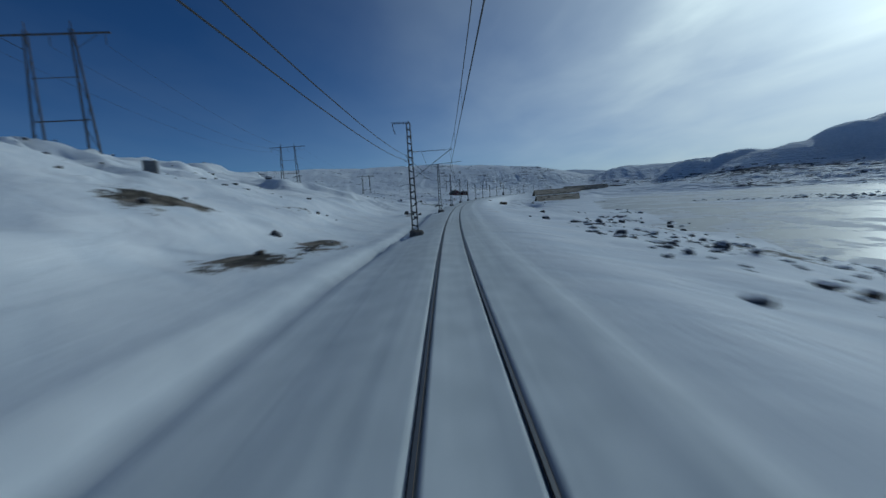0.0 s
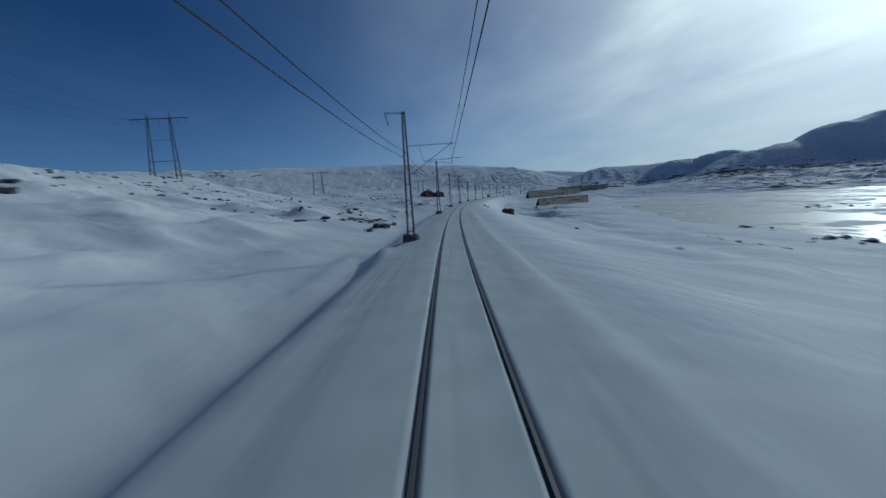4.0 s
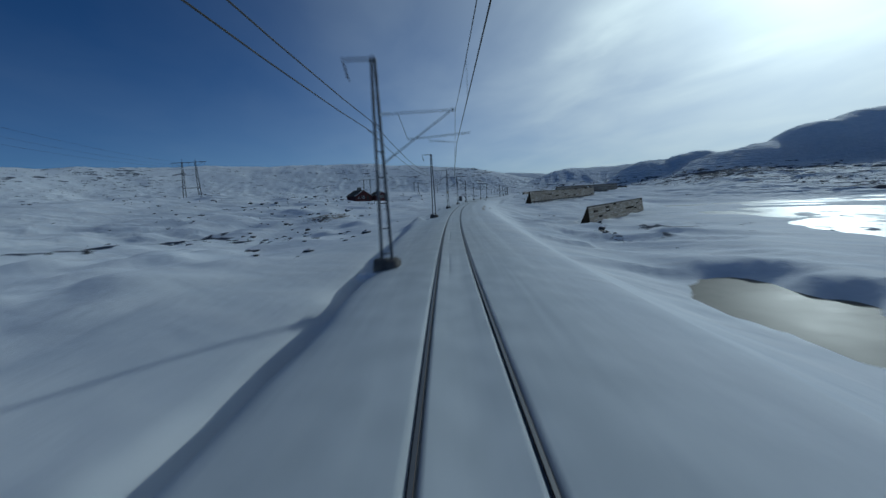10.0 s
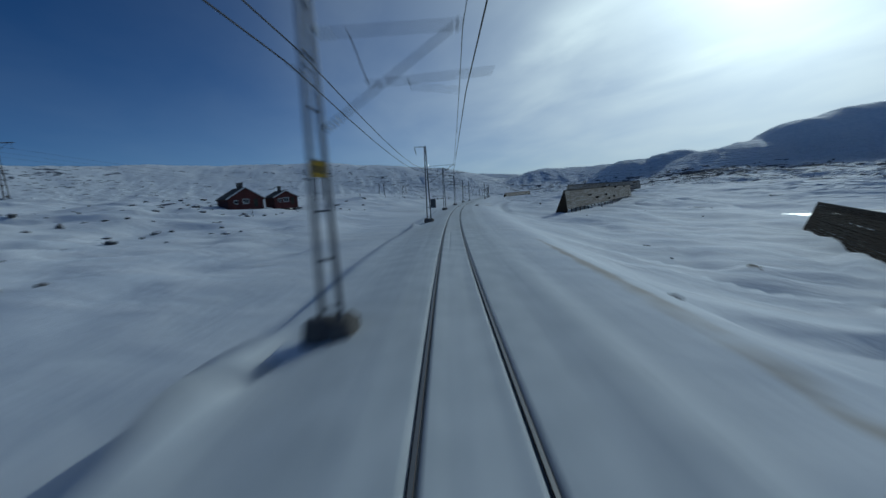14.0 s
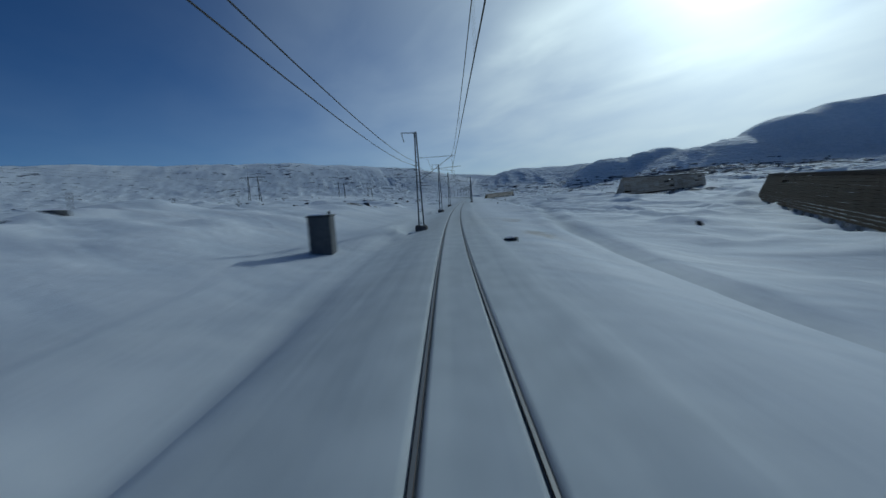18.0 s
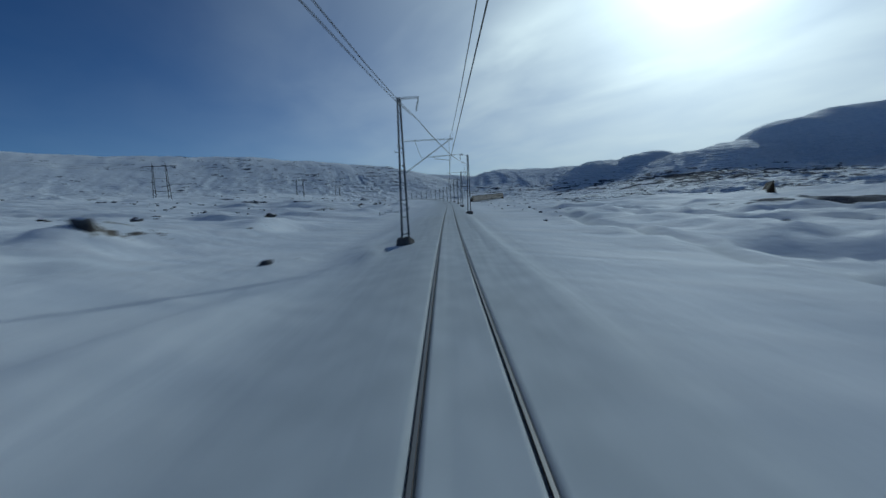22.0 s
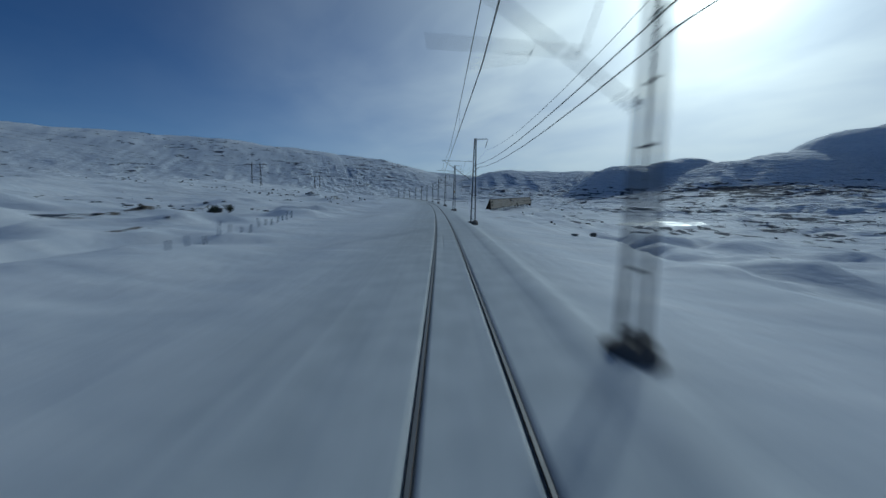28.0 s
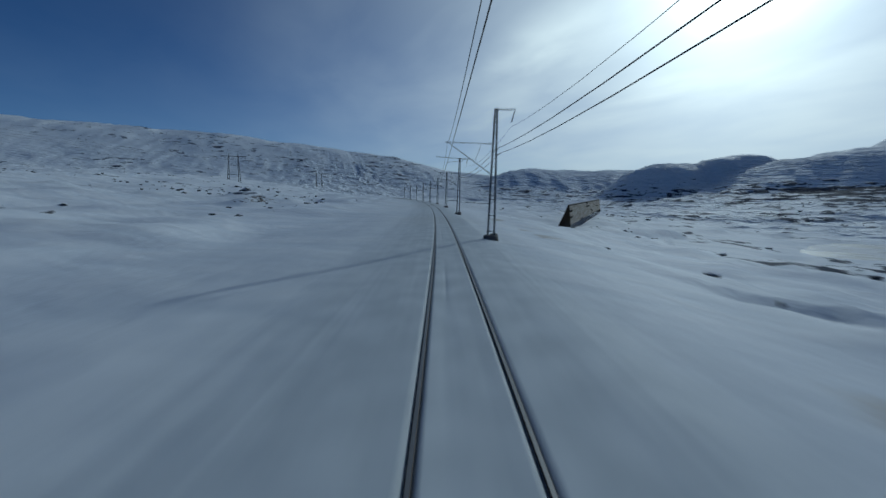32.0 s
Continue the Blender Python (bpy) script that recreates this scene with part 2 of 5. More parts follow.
def make_ice():
    m = Mat("wet ice", 0.2)
    wide = m.noise(0.045, 6, 0.62, stretch=(1, 0.7, 1), dist=0.8)
    fine = m.noise(0.35, 4, 0.6, stretch=(1, 0.5, 1))
    snowy = m.ramp(m.math("ADD", wide, m.math("MULTIPLY_ADD", fine, 0.6, -0.3)), 0.50, 0.54)
    m.color(m.mix(snowy, (0.24, 0.235, 0.22), (0.70, 0.71, 0.72)))
    m.rough(m.math("MULTIPLY_ADD", snowy, 0.38, 0.32))
    set_input(m.l, m.b.inputs["Specular IOR Level"], m.math("MULTIPLY_ADD", snowy, -0.4, 0.46))
    m.bump(fine, 0.35, 0.12)
    return m.m


def make_pond():
    m = Mat("pond ice", 0.3)
    wide = m.noise(0.12, 5, 0.6)
    m.color(m.mix(m.ramp(wide, 0.35, 0.7), (0.09, 0.082, 0.064), (0.18, 0.168, 0.14)))
    m.rough(m.math("MULTIPLY_ADD", wide, 0.3, 0.35))
    m.b.inputs["Specular IOR Level"].default_value = 0.07
    m.bump(m.noise(1.2, 4), 0.08, 0.05)
    return m.m


def make_planks():
    m = Mat("weathered planks", 0.85)
    m.b.inputs["Specular IOR Level"].default_value = 0.12
    v = m.local()
    grain = m.noise(3.0, 6, 0.7, v, (0.15, 1, 6))
    stain = m.noise(0.35, 4, 0.6)
    base = m.mix(grain, (0.030, 0.021, 0.013), (0.085, 0.058, 0.033))
    base = m.mix(m.math("MULTIPLY", m.random(), 0.55), base, (0.05, 0.042, 0.03))
    base = m.mix(m.math("MULTIPLY", m.ramp(stain, 0.5, 0.7), 0.3), base, (0.11, 0.098, 0.08))
    m.color(base)
    m.bump(grain, 0.4, 0.01)
    return m.m


def make_rail_steel():
    m = Mat("rail steel", 0.4, 0.6)
    up = m.n.new("ShaderNodeSeparateXYZ")
    m.l.new(m.geo.outputs["Normal"], up.inputs[0])
    top = m.ramp(up.outputs[2], 0.85, 0.98)
    rust = m.mix(m.noise(3.0, 5), (0.022, 0.016, 0.013), (0.06, 0.042, 0.032))
    m.color(m.mix(top, rust, (0.17, 0.17, 0.175)))
    m.rough(m.math("MULTIPLY_ADD", top, -0.33, 0.78))
    set_input(m.l, m.b.inputs["Metallic"], top)
    return m.m


M_SNOW = make_snow()
M_ROCK = make_rock()
M_ICE = make_ice()
M_POND = make_pond()
M_PLANK = make_planks()
M_RAIL = make_rail_steel()
M_STEEL = simple("galvanised steel", (0.10, 0.105, 0.11), (0.19, 0.195, 0.20), 4, 0.55, 0.4)
M_DARKSTEEL = simple("painted dark steel", (0.035, 0.038, 0.042), (0.09, 0.09, 0.09), 4, 0.6, 0.2)
M_WIRE = simple("weathered copper wire", (0.02, 0.022, 0.022), (0.05, 0.05, 0.048), 1, 0.6, 0.3, world=True)
M_CONCRETE = simple("dark concrete", (0.06, 0.055, 0.05), (0.17, 0.155, 0.14), 2.5, 0.9, 0.0, 0.6, 0.03)
M_GLASS = simple("insulator glass", (0.45, 0.50, 0.52), (0.62, 0.66, 0.68), 6, 0.15)
M_WOODPOLE = simple("tarred pole", (0.05, 0.045, 0.04), (0.12, 0.105, 0.09), 1.5, 0.85, 0.0, 0.4, 0.02, (1, 1, 0.15), spec=0.2)
M_RED = simple("red painted boards", (0.06, 0.017, 0.014), (0.13, 0.032, 0.025), 1.2, 0.75, 0.0, 0.3, 0.01, (1, 1, 0.2), 0.3)
M_ROOF = simple("dark turf roof", (0.03, 0.027, 0.022), (0.09, 0.075, 0.055), 1.5, 0.9, 0.0, 0.6, 0.05)
M_WHITE = simple("white trim paint", (0.66, 0.66, 0.64), (0.8, 0.8, 0.78), 3, 0.6)
M_PANE = simple("dark window pane", (0.015, 0.02, 0.025), (0.03, 0.035, 0.04), 2, 0.08)
M_YELLOW = simple("yellow enamel", (0.62, 0.36, 0.02), (0.75, 0.46, 0.04), 5, 0.5)
M_KIOSK = simple("grey sheet metal", (0.055, 0.06, 0.065), (0.11, 0.115, 0.12), 2, 0.6, 0.3)
M_PALEPLANK = simple("pale sun-bleached boards with plastered snow", (0.21, 0.17, 0.12), (0.50, 0.46, 0.40), 0.6, 0.85, 0.0, 0.4, 0.01, (0.4, 1, 1), 0.5, spec=0.12)
M_CAP = simple("snow cap", (0.72, 0.75, 0.79), (0.82, 0.84, 0.87), 2, 0.65, 0.0, 0.4, 0.05)
M_RUSTROCK = simple("rust-brown stone", (0.035, 0.025, 0.02), (0.13, 0.075, 0.045), 0.9, 0.85, 0.0, 0.9, 0.12)

# ---- the lie of the land ----
def lattice(ix, iy, seed):
    h = (ix.astype(np.int64) * 374761393 + iy.astype(np.int64) * 668265263 + seed * 974634777) & 0x7FFFFFFF
    h = ((h ^ (h >> 13)) * 1274126177) & 0x7FFFFFFF
    return ((h ^ (h >> 16)) & 0xFFFF) / 65535.0 * 2 - 1


def vnoise(x, y, seed):
    ix, iy = np.floor(x), np.floor(y)
    fx, fy = x - ix, y - iy
    fx, fy = fx * fx * fx * (fx * (fx * 6 - 15) + 10), fy * fy * fy * (fy * (fy * 6 - 15) + 10)
    ix, iy = ix.astype(np.int64), iy.astype(np.int64)
    a, b = lattice(ix, iy, seed), lattice(ix + 1, iy, seed)
    c, d = lattice(ix, iy + 1, seed), lattice(ix + 1, iy + 1, seed)
    return (a + (b - a) * fx) * (1 - fy) + (c + (d - c) * fx) * fy


def fbm(x, y, size, octaves=4, seed=0, gain=0.5):
    """Smooth noise about -1 to 1, with its largest swell as wide as size in metres."""
    out, amp, tot = 0.0, 1.0, 0.0
    for k in range(octaves):
        a = 0.6 + 1.1 * k
        xr, yr = (x * math.cos(a) - y * math.sin(a)) / size, (x * math.sin(a) + y * math.cos(a)) / size
        out, tot = out + amp * vnoise(xr + 17.3 * k, yr - 9.1 * k, seed + k), tot + amp
        amp, size = amp * gain, size * 0.5
    return out / tot * 1.5


def smooth(x, a, b):
    t = np.clip((x - a) / (b - a), 0, 1)
    return t * t * (3 - 2 * t)


# seconds at which each mast is passed
MAST_T = [1.47, 3.46, 5.3, 7.18, 8.95, 10.8, 12.63, 14.41, 16.2, 17.95, 19.7, 21.48, 23.2, 24.95, 26.73, 28.33, 29.93, 31.63, 33.27] + [33.27 + 1.68 * k for k in range(1, 9)]

# heights beside the line: stations along it, and distances from its centre
LEFT_U = [-8, -16, -30, -60, -120, -200]
LEFT_Z = {-60: (0, 1, 4, 10, 18, 24), 0: (0, 1, 4.5, 12, 22, 28), 70: (-1.0, 0.3, 4, 13, 23, 29), 120: (-1.0, 0.2, 4.2, 11.5, 21, 27), 190: (-1.2, -1.0, 0.7, 4.5, 16.5, 24), 260: (-1.6, -2.3, -1.6, 1.0, 16.5, 21), 330: (-1.3, -2, -3, -4.5, 0, 8), 390: (-1, -1.5, -1, 0.5, 4, 9)}
LEFT_Z.update({435: (-0.8, -0.8, 0.8, 2.8, 6, 10), 458: (-0.5, 0.1, 2.0, 3.3, 6, 10), 480: (-0.1, 1.3, 2.5, 3.5, 6, 10), 520: (0, 1.5, 2.3, 3, 5, 8), 560: (-1, -0.8, 0.5, 1.5, 3, 7), 640: (-0.8, -1.3, -1, 0, 2, 6), 750: (-0.4, -0.8, -0.6, 0, 3, 8), 930: (-0.3, -0.5, -0.4, -0.3, 3, 9), 1400: (0, 0, 0, 2, 10, 18)})
RIGHT_U = [6, 14, 25, 50, 100, 160]
RIGHT_Z = {-60: (-0.5, -2, -4, -8, -8.2, -8.2), 0: (-0.5, -1.8, -4, -8, -8.3, -8.3), 90: (-0.5, -1.8, -4, -8, -8.3, -8.3), 170: (-0.6, -2.5, -5, -7, -8.3, -8.3), 237: (-0.8, -4, -6.5, -7.9, -8.2, -8.3), 295: (-1, -5.5, -7.9, -7.8, -7.8, -8.3), 350: (-0.6, -4.5, -7.2, -7.8, -7.9, -8.3), 410: (-0.6, -2.4, -5.0, -7.4, -8.0, -8.4)}
RIGHT_Z.update({450: (-0.7, -1.8, -2.5, -4, -7.4, -8.3), 500: (-0.6, -1, -1.4, -2.2, -5.5, -8), 560: (-0.5, -0.7, -0.7, -1.0, -1.0, -2), 635: (-0.4, -0.7, -0.8, 0, 0.8, 0), 722: (-0.4, -1.0, -4.3, -5, -6, -7), 835: (-0.4, -0.9, -3.2, -6.2, -9.6, -10.6), 940: (-0.3, -1, -1.7, -2.8, -7, -10.4), 1400: (0, -1, -1.5, -2, -4, -6)})
LAKE_Z = -8.2
# small waters sunk in the ground: x, y, level, half length, half width, turn
POOLS = [(51.5, 263.5, -8.15, 17, 6.8, 68), (331, 812, -8.8, 30, 12, 14), (76, 352.5, -7.75, 3.4, 0.9, 10), (88, 353, -7.75, 3.0, 0.8, -20)]
# furrows in the snow: points x, y, then half width and depth
FURROWS = [([(44, 338), (58, 333), (62.4, 320), (65, 314.4), (68, 311.3), (80, 300)], 0.7, 0.6),
           ([(73, 418), (78.6, 434), (80.2, 438.6), (81.5, 443), (88.1, 461.2), (96, 478), (101.5, 488.7), (107, 498), (116, 525), (128, 556), (137, 572), (147, 590), (170, 612)], 0.8, 0.55),
           ([(171, 655), (176.6, 671), (184, 681), (194, 700), (203, 712), (214, 724)], 3.0, 1.9),
           ([(196, 706), (206, 700), (222, 703)], 2.6, 1.5)]
# banks of snow thrown up beside the shoulder: along, to the right, half sizes, height
HEAPS = [(32, -12.6, 13, 4.2, -1.05), (228, -6.2, 7, 0.7, 0.8), (214, -6.8, 6, 0.8, 0.8), (318, -6.3, 6, 0.6, 0.55), (304, -6.3, 4, 0.45, 0.7), (291, -6.8, 6, 0.7, 0.4), (470, -7.5, 9, 2.0, 0.5), (500, -8, 8, 1.5, 0.5), (538, -7.8, 6, 1.2, 0.6), (741, -9, 10, 2, 0.4), (437, -6.2, 10, 1.5, -0.55)]
# rocky knolls beside the line: distance along, to the right, half sizes, height, bareness
KNOLLS = [(24.8, -11.8, 5.2, 3.0, 0.45, 1.6), (35.5, -11.2, 5.0, 2.0, 0.35, 1.7), (83, -9.2, 6, 2.0, 0.6, 1.0), (149, -9.4, 4, 1.4, 0.5, 1.0), (163, -13, 7, 2.8, 0.5, 0.95), (35, -24.5, 7, 4, 0.8, 1.05), (58, -22, 4, 3, 0.7, 0.95), (215, -18, 5, 2.5, 0.5, 0.9), (583, -24, 6, 2.4, 0.8, 0.3), (461, 4.5, 1.5, 0.5, 0.08, 1.0)]
KNOLLS += [(110, -38, 9, 6, 0.8, 0.9), (914, -60, 12, 6, 2.6, 1.1), (563, -29, 8, 4, 0.7, 0.45), (506, -28, 5, 3, 0.5, 0.9), (290, -48, 14, 6, 0.6, 0.8), (358, -38, 9, 6, 0.9, 0.6), (330, -62, 16, 9, 0.8, 0.8), (262, -75, 14, 8, 0.7, 0.8), (742, 29, 7, 3, 0.4, 0.8), (850, 44, 12, 5, 0.7, 0.85), (727, -89, 14, 7, 1.3, 0.98), (654, -36, 8, 4, 0.6, 0.9), (813, -46, 9, 4, 0.6, 0.9), (72, 35, 10, 5, 0.5, 0.9), (42, 31, 7, 6, 0.5, 0.9), (133, 50, 10, 5, 0.5, 0.95)]
KNOLLS += [(130, 47, 14, 4, 0.5, 0.95), (118, 57, 16, 3, 0.5, 1.0), (96, 44, 12, 4, 0.4, 0.9), (70, 24, 9, 3, 0.3, 0.75), (190, 66, 16, 4, 0.4, 0.9), (155, 40, 10, 3, 0.3, 0.8), (375, 28, 7, 1.2, 0.3, 0.8), (347, 34, 9, 1.5, 0.35, 0.8), (330, 31, 8, 1.5, 0.3, 0.75), (170, -17, 7, 3, 0.5, 0.9), (184, -22, 9, 4, 0.5, 0.9), (200, -14, 6, 2, 0.35, 0.8), (176, -30, 10, 5, 0.6, 0.9), (230, -30, 9, 4, 0.5, 0.85), (555, -10.9, 4.2, 0.8, 0.25, 1.1), (576, -22, 6, 1.6, 0.5, 0.5), (515, -19.7, 3, 1, 0.4, 0.9), (704, -25, 4, 1.2, 0.3, 0.9), (873, -44, 9, 5, 1.8, 0.8), (735, -40, 12, 1.5, 0.3, 0.9)]


def table_z(s, u, table, us):
    st = np.array(sorted(table))
    vals = np.array([table[k] for k in sorted(table)], float)
    i = np.clip(np.searchsorted(st, s) - 1, 0, len(st) - 2)
    f = np.clip((s - st[i]) / (st[i + 1] - st[i]), 0, 1)
    f = f * f * (3 - 2 * f)
    au, col = np.abs(u), np.abs(np.array(us, float))
    j = np.clip(np.searchsorted(col, au) - 1, 0, len(col) - 2)
    g = np.clip((au - col[j]) / (col[j + 1] - col[j]), 0, 1)
    z = lambda a, b: vals[a, b]
    return (z(i, j) * (1 - g) + z(i, j + 1) * g) * (1 - f) + (z(i + 1, j) * (1 - g) + z(i + 1, j + 1) * g) * f


# ridges: crest points x, y, height, then how far the slopes reach and how steep they start
HILL_WEST = ([(-1900, 300, 90), (-1300, 1000, 112), (-900, 1600, 134), (-620, 1830, 149), (-380, 1930, 153), (-150, 1990, 145), (80, 2020, 140), (260, 2010, 128), (405, 1985, 112), (425, 2000, 84), (540, 2070, 60), (640, 2150, 35)], 300, 1.7)
MOUNTAIN = ([(918, 1143, 65), (960, 1105, 81), (1040, 1062, 120), (1121, 1030, 139), (1250, 900, 141), (1500, 650, 190), (1800, 150, 210), (1900, -500, 190)], 155, 2.6)
KNOB = ([(770, 1330, 61), (800, 1335, 61), (835, 1330, 56), (870, 1290, 66), (905, 1275, 73), (970, 1300, 71), (1040, 1290, 82), (1150, 1280, 106), (1400, 1200, 124)], 88, 3.0)
FAR_NORTH = ([(200, 3300, 175), (640, 2600, 111), (860, 2050, 66), (745, 1700, 80), (850, 1640, 76), (960, 1560, 78)], 180, 1.7)
FAR_EAST = ([(900, 3000, 49), (1500, 2400, 60), (2300, 1700, 113), (2600, 600, 151)], 420, 1.2)
BENCH = ([(880, 1190, 20), (1000, 1000, 36), (1250, 780, 63), (1600, 250, 80), (1700, -500, 80)], 290, 1.7)
HILLS_BEHIND = ([(-2600, -400, 120), (-1600, -900, 120), (-300, -1700, 120), (1200, -1500, 150), (2100, -900, 190)], 420, 1.3)
RIDGES = [HILL_WEST, MOUNTAIN, KNOB, FAR_NORTH, FAR_EAST, BENCH, HILLS_BEHIND]


def ridge_z(x, y, pts, reach, power):
    best = np.zeros_like(x)
    for (x0, y0, z0), (x1, y1, z1) in zip(pts, pts[1:]):
        dx, dy = x1 - x0, y1 - y0
        f = np.clip(((x - x0) * dx + (y - y0) * dy) / (dx * dx + dy * dy), 0, 1)
        d = np.hypot(x - x0 - f * dx, y - y0 - f * dy)
        best = np.maximum(best, (z0 + f * (z1 - z0)) * np.exp(-(d / reach) ** power))
    return best


_S4 = S_AXIS[::4]
_LX, _LY = CX[::4], CY[::4]


def to_line(x, y):
    """Distance along the line and to the right of it."""
    x, y = np.atleast_1d(np.asarray(x, float)), np.atleast_1d(np.asarray(y, float))
    s, u = np.empty_like(x), np.empty_like(x)
    for a in range(0, len(x), 20000):
        xs, ys = x[a:a + 20000], y[a:a + 20000]
        i = ((xs[:, None] - _LX[None, :]) ** 2 + (ys[:, None] - _LY[None, :]) ** 2).argmin(1)
        for _ in range(2):
            k = s[a:a + 20000] if _ else _S4[i]
            cx, cy, h = np.interp(k, S_AXIS, CX), np.interp(k, S_AXIS, CY), np.interp(k, S_AXIS, HEAD)
            s[a:a + 20000] = k + (xs - cx) * np.sin(h) + (ys - cy) * np.cos(h)
        k = s[a:a + 20000]
        cx, cy, h = np.interp(k, S_AXIS, CX), np.interp(k, S_AXIS, CY), np.interp(k, S_AXIS, HEAD)
        u[a:a + 20000] = (xs - cx) * np.cos(h) - (ys - cy) * np.sin(h)
    return s, u


def furrow_distance(x, y, pts):
    d = np.full_like(x, 1e3)
    for (x0, y0), (x1, y1) in zip(pts, pts[1:]):
        dx, dy = x1 - x0, y1 - y0
        f = np.clip(((x - x0) * dx + (y - y0) * dy) / (dx * dx + dy * dy), 0, 1)
        d = np.minimum(d, np.hypot(x - x0 - f * dx, y - y0 - f * dy))
    return d


def land_height(x, y, s, u):
    """Height of the ground, and how far it is bare of snow."""
    au = np.abs(u)
    wild = np.maximum(au, smooth(s, 1150, 2000) * 700)
    side = np.where(u < 0, table_z(s, u, LEFT_Z, LEFT_U), table_z(s, u, RIGHT_Z, RIGHT_U))
    far = np.zeros_like(x)
    for pts, reach, power in RIDGES:
        far = np.maximum(far, ridge_z(x, y, pts, reach, power)) + 0.15 * np.minimum(far, ridge_z(x, y, pts, reach, power))
    calm = 1 - 0.55 * smooth(far, 40, 75)
    swell = fbm(x, y, 260, 5, 3) * (6 + 0.07 * far) * calm + fbm(x, y, 70, 4, 9) * (1.4 + 0.035 * far) * calm
    tilted = 0.8 * x + 0.6 * y
    strata = fbm(tilted, y - x, 60, 4, 21)
    far_z = far + swell * smooth(wild, 180, 500) + strata * 0.012 * far * calm
    away = smooth(wild, 150, 420)
    shore = np.interp(s, [-60, 100, 200, 300, 430], [44, 46, 62, 76, 82]) + 9 * fbm(x, y, 40, 3, 91)
    lake = smooth(u, shore - 6, shore + 10) * (1 - smooth(s + 14 * fbm(x, y, 50, 3, 92), 470, 520)) * (1 - smooth(u, 235, 330))
    base_far = np.where(u > 0, LAKE_Z * (1 - smooth(u, 260, 520)), 16.0 - 6 * smooth(s, 200, 500)) * (1 - smooth(s, 1200, 1700))
    z = side * (1 - away) + base_far * away + far_z * np.where(u > 0, smooth(wild, 130, 420), smooth(wild, 60, 330))
    # ledges that step the far slopes
    warp = 6 * fbm(x, y, 160, 3, 97) + 1.6 * fbm(x, y, 42, 3, 98)
    rise = np.where(u > 0, 6.0, 4.5)
    f = (z + warp) / rise
    f = f - np.floor(f)
    ledge = smooth(fbm(x, y, 120, 3, 99), -0.7, 0.2) * smooth(wild, 120, 240) * (1 - 0.85 * smooth(far, 50, 85)) * np.where(u > 0, 1.0, 0.7)
    z = z + ledge * rise * (smooth(f, 0.87, 1.0) - f + 0.43)
    # lower ledges nearer to the line
    f2 = (z * 0.6 + 3.0 * fbm(x, y, 95, 3, 105) + 0.9 * fbm(x, y, 26, 3, 106)) / 1.2
    f2 = f2 - np.floor(f2)
    low_ledge = smooth(fbm(x, y, 60, 2, 107), -0.6, 0.2) * smooth(au, 26, 60) * np.where(u > 0, np.interp(s, [150, 330, 480, 560, 680], [0.45, 0.45, 0.8, 0.8, 1.0]), 0.55) * (1 - smooth(far, 40, 70))
    z = z + low_ledge * 1.25 * (smooth(f2, 0.84, 1.0) - f2 + 0.42)
    # drifts and hummocks grow away from the line
    grow = smooth(au, 5, 22)
    small = fbm(x, y * 0.6, 26, 5, 31) * 0.95
    crest = 1 - np.abs(fbm(x * 0.8 + 0.5 * y, y * 0.9 - 0.4 * x, 17, 3, 43))
    small = small + 0.62 * (np.clip(crest, 0, 1) ** 3 - 0.35) * smooth(fbm(x, y, 55, 2, 47), -0.5, 0.5)
    crest2 = 1 - np.abs(fbm(x * 0.7 + 0.6 * y, y * 1.2 - 0.5 * x, 6.5, 2, 44))
    small = small + 0.16 * np.clip(crest2, 0, 1) ** 4 * smooth(fbm(x, y, 30, 2, 48), -0.1, 0.6)
    humps = np.maximum(fbm(x, y, 60, 3, 55), 0) * 1.6 * smooth(au, 20, 90)
    w1, w2 = 0.707 * (x - y), 0.707 * (x + y)
    sastrugi = np.clip(1 - 1.6 * np.abs(fbm(w1 / 3.4, w2, 5.0, 3, 63)), 0, 1) ** 1.5 * smooth(fbm(x, y, 34, 2, 64), -0.45, 0.5)
    small = small + np.interp(s, [420, 470, 600, 660], [0.36, 0.62, 0.62, 0.4]) * np.where(u > 0, 1, 0.65) * sastrugi * smooth(au, 6, 11) + 0.22 * fbm(w1 / 2.2, w2, 9, 3, 65)
    hummock = fbm(x, y, 11, 4, 111)
    rough_snow = (0.4 + 0.6 * smooth(fbm(x, y, 75, 3, 112), -0.25, 0.45)) * smooth(au, 10, 24) * np.where(u > 0, np.interp(s, [450, 520], [1, 0.8]), np.interp(s, [130, 240], [1.5, 1.1]))
    small = small + rough_snow * (1.05 * smooth(hummock, 0.1, 0.75) - 0.6 * smooth(-hummock, 0.2, 0.8))
    # low banks that the wind has cut
    cut = 1.7 * fbm(w1 / 1.6, w2, 34, 4, 113, 0.45)
    cut = cut - np.floor(cut)
    small = small + np.where(u < 0, np.interp(s, [110, 150], [1.9, 1.0]), 1.0) * (smooth(cut, 0.88, 1.0) - cut + 0.45) * smooth(fbm(x, y, 48, 2, 114), -0.6, 0.3) * smooth(au, 8, 16)
    shoreside = smooth(u, shore - 34, shore - 6) * (1 - smooth(s, 440, 500)) * (1 - smooth(u, 235, 330))
    z = z + (small + humps) * grow * (1 - 0.8 * shoreside)
    z = z * (1 - lake) + lake * (LAKE_Z - 0.22 + 0.62 * fbm(w1 / 3.2, w2, 24, 4, 93))
    for ks, ku, rs, ru, kh, kb in KNOLLS:
        z = z + kh * np.exp(-((s - ks) / rs) ** 2 - ((u - ku) / ru) ** 2) * (1 + 0.5 * fbm(x, y, 3.5, 3, 66))
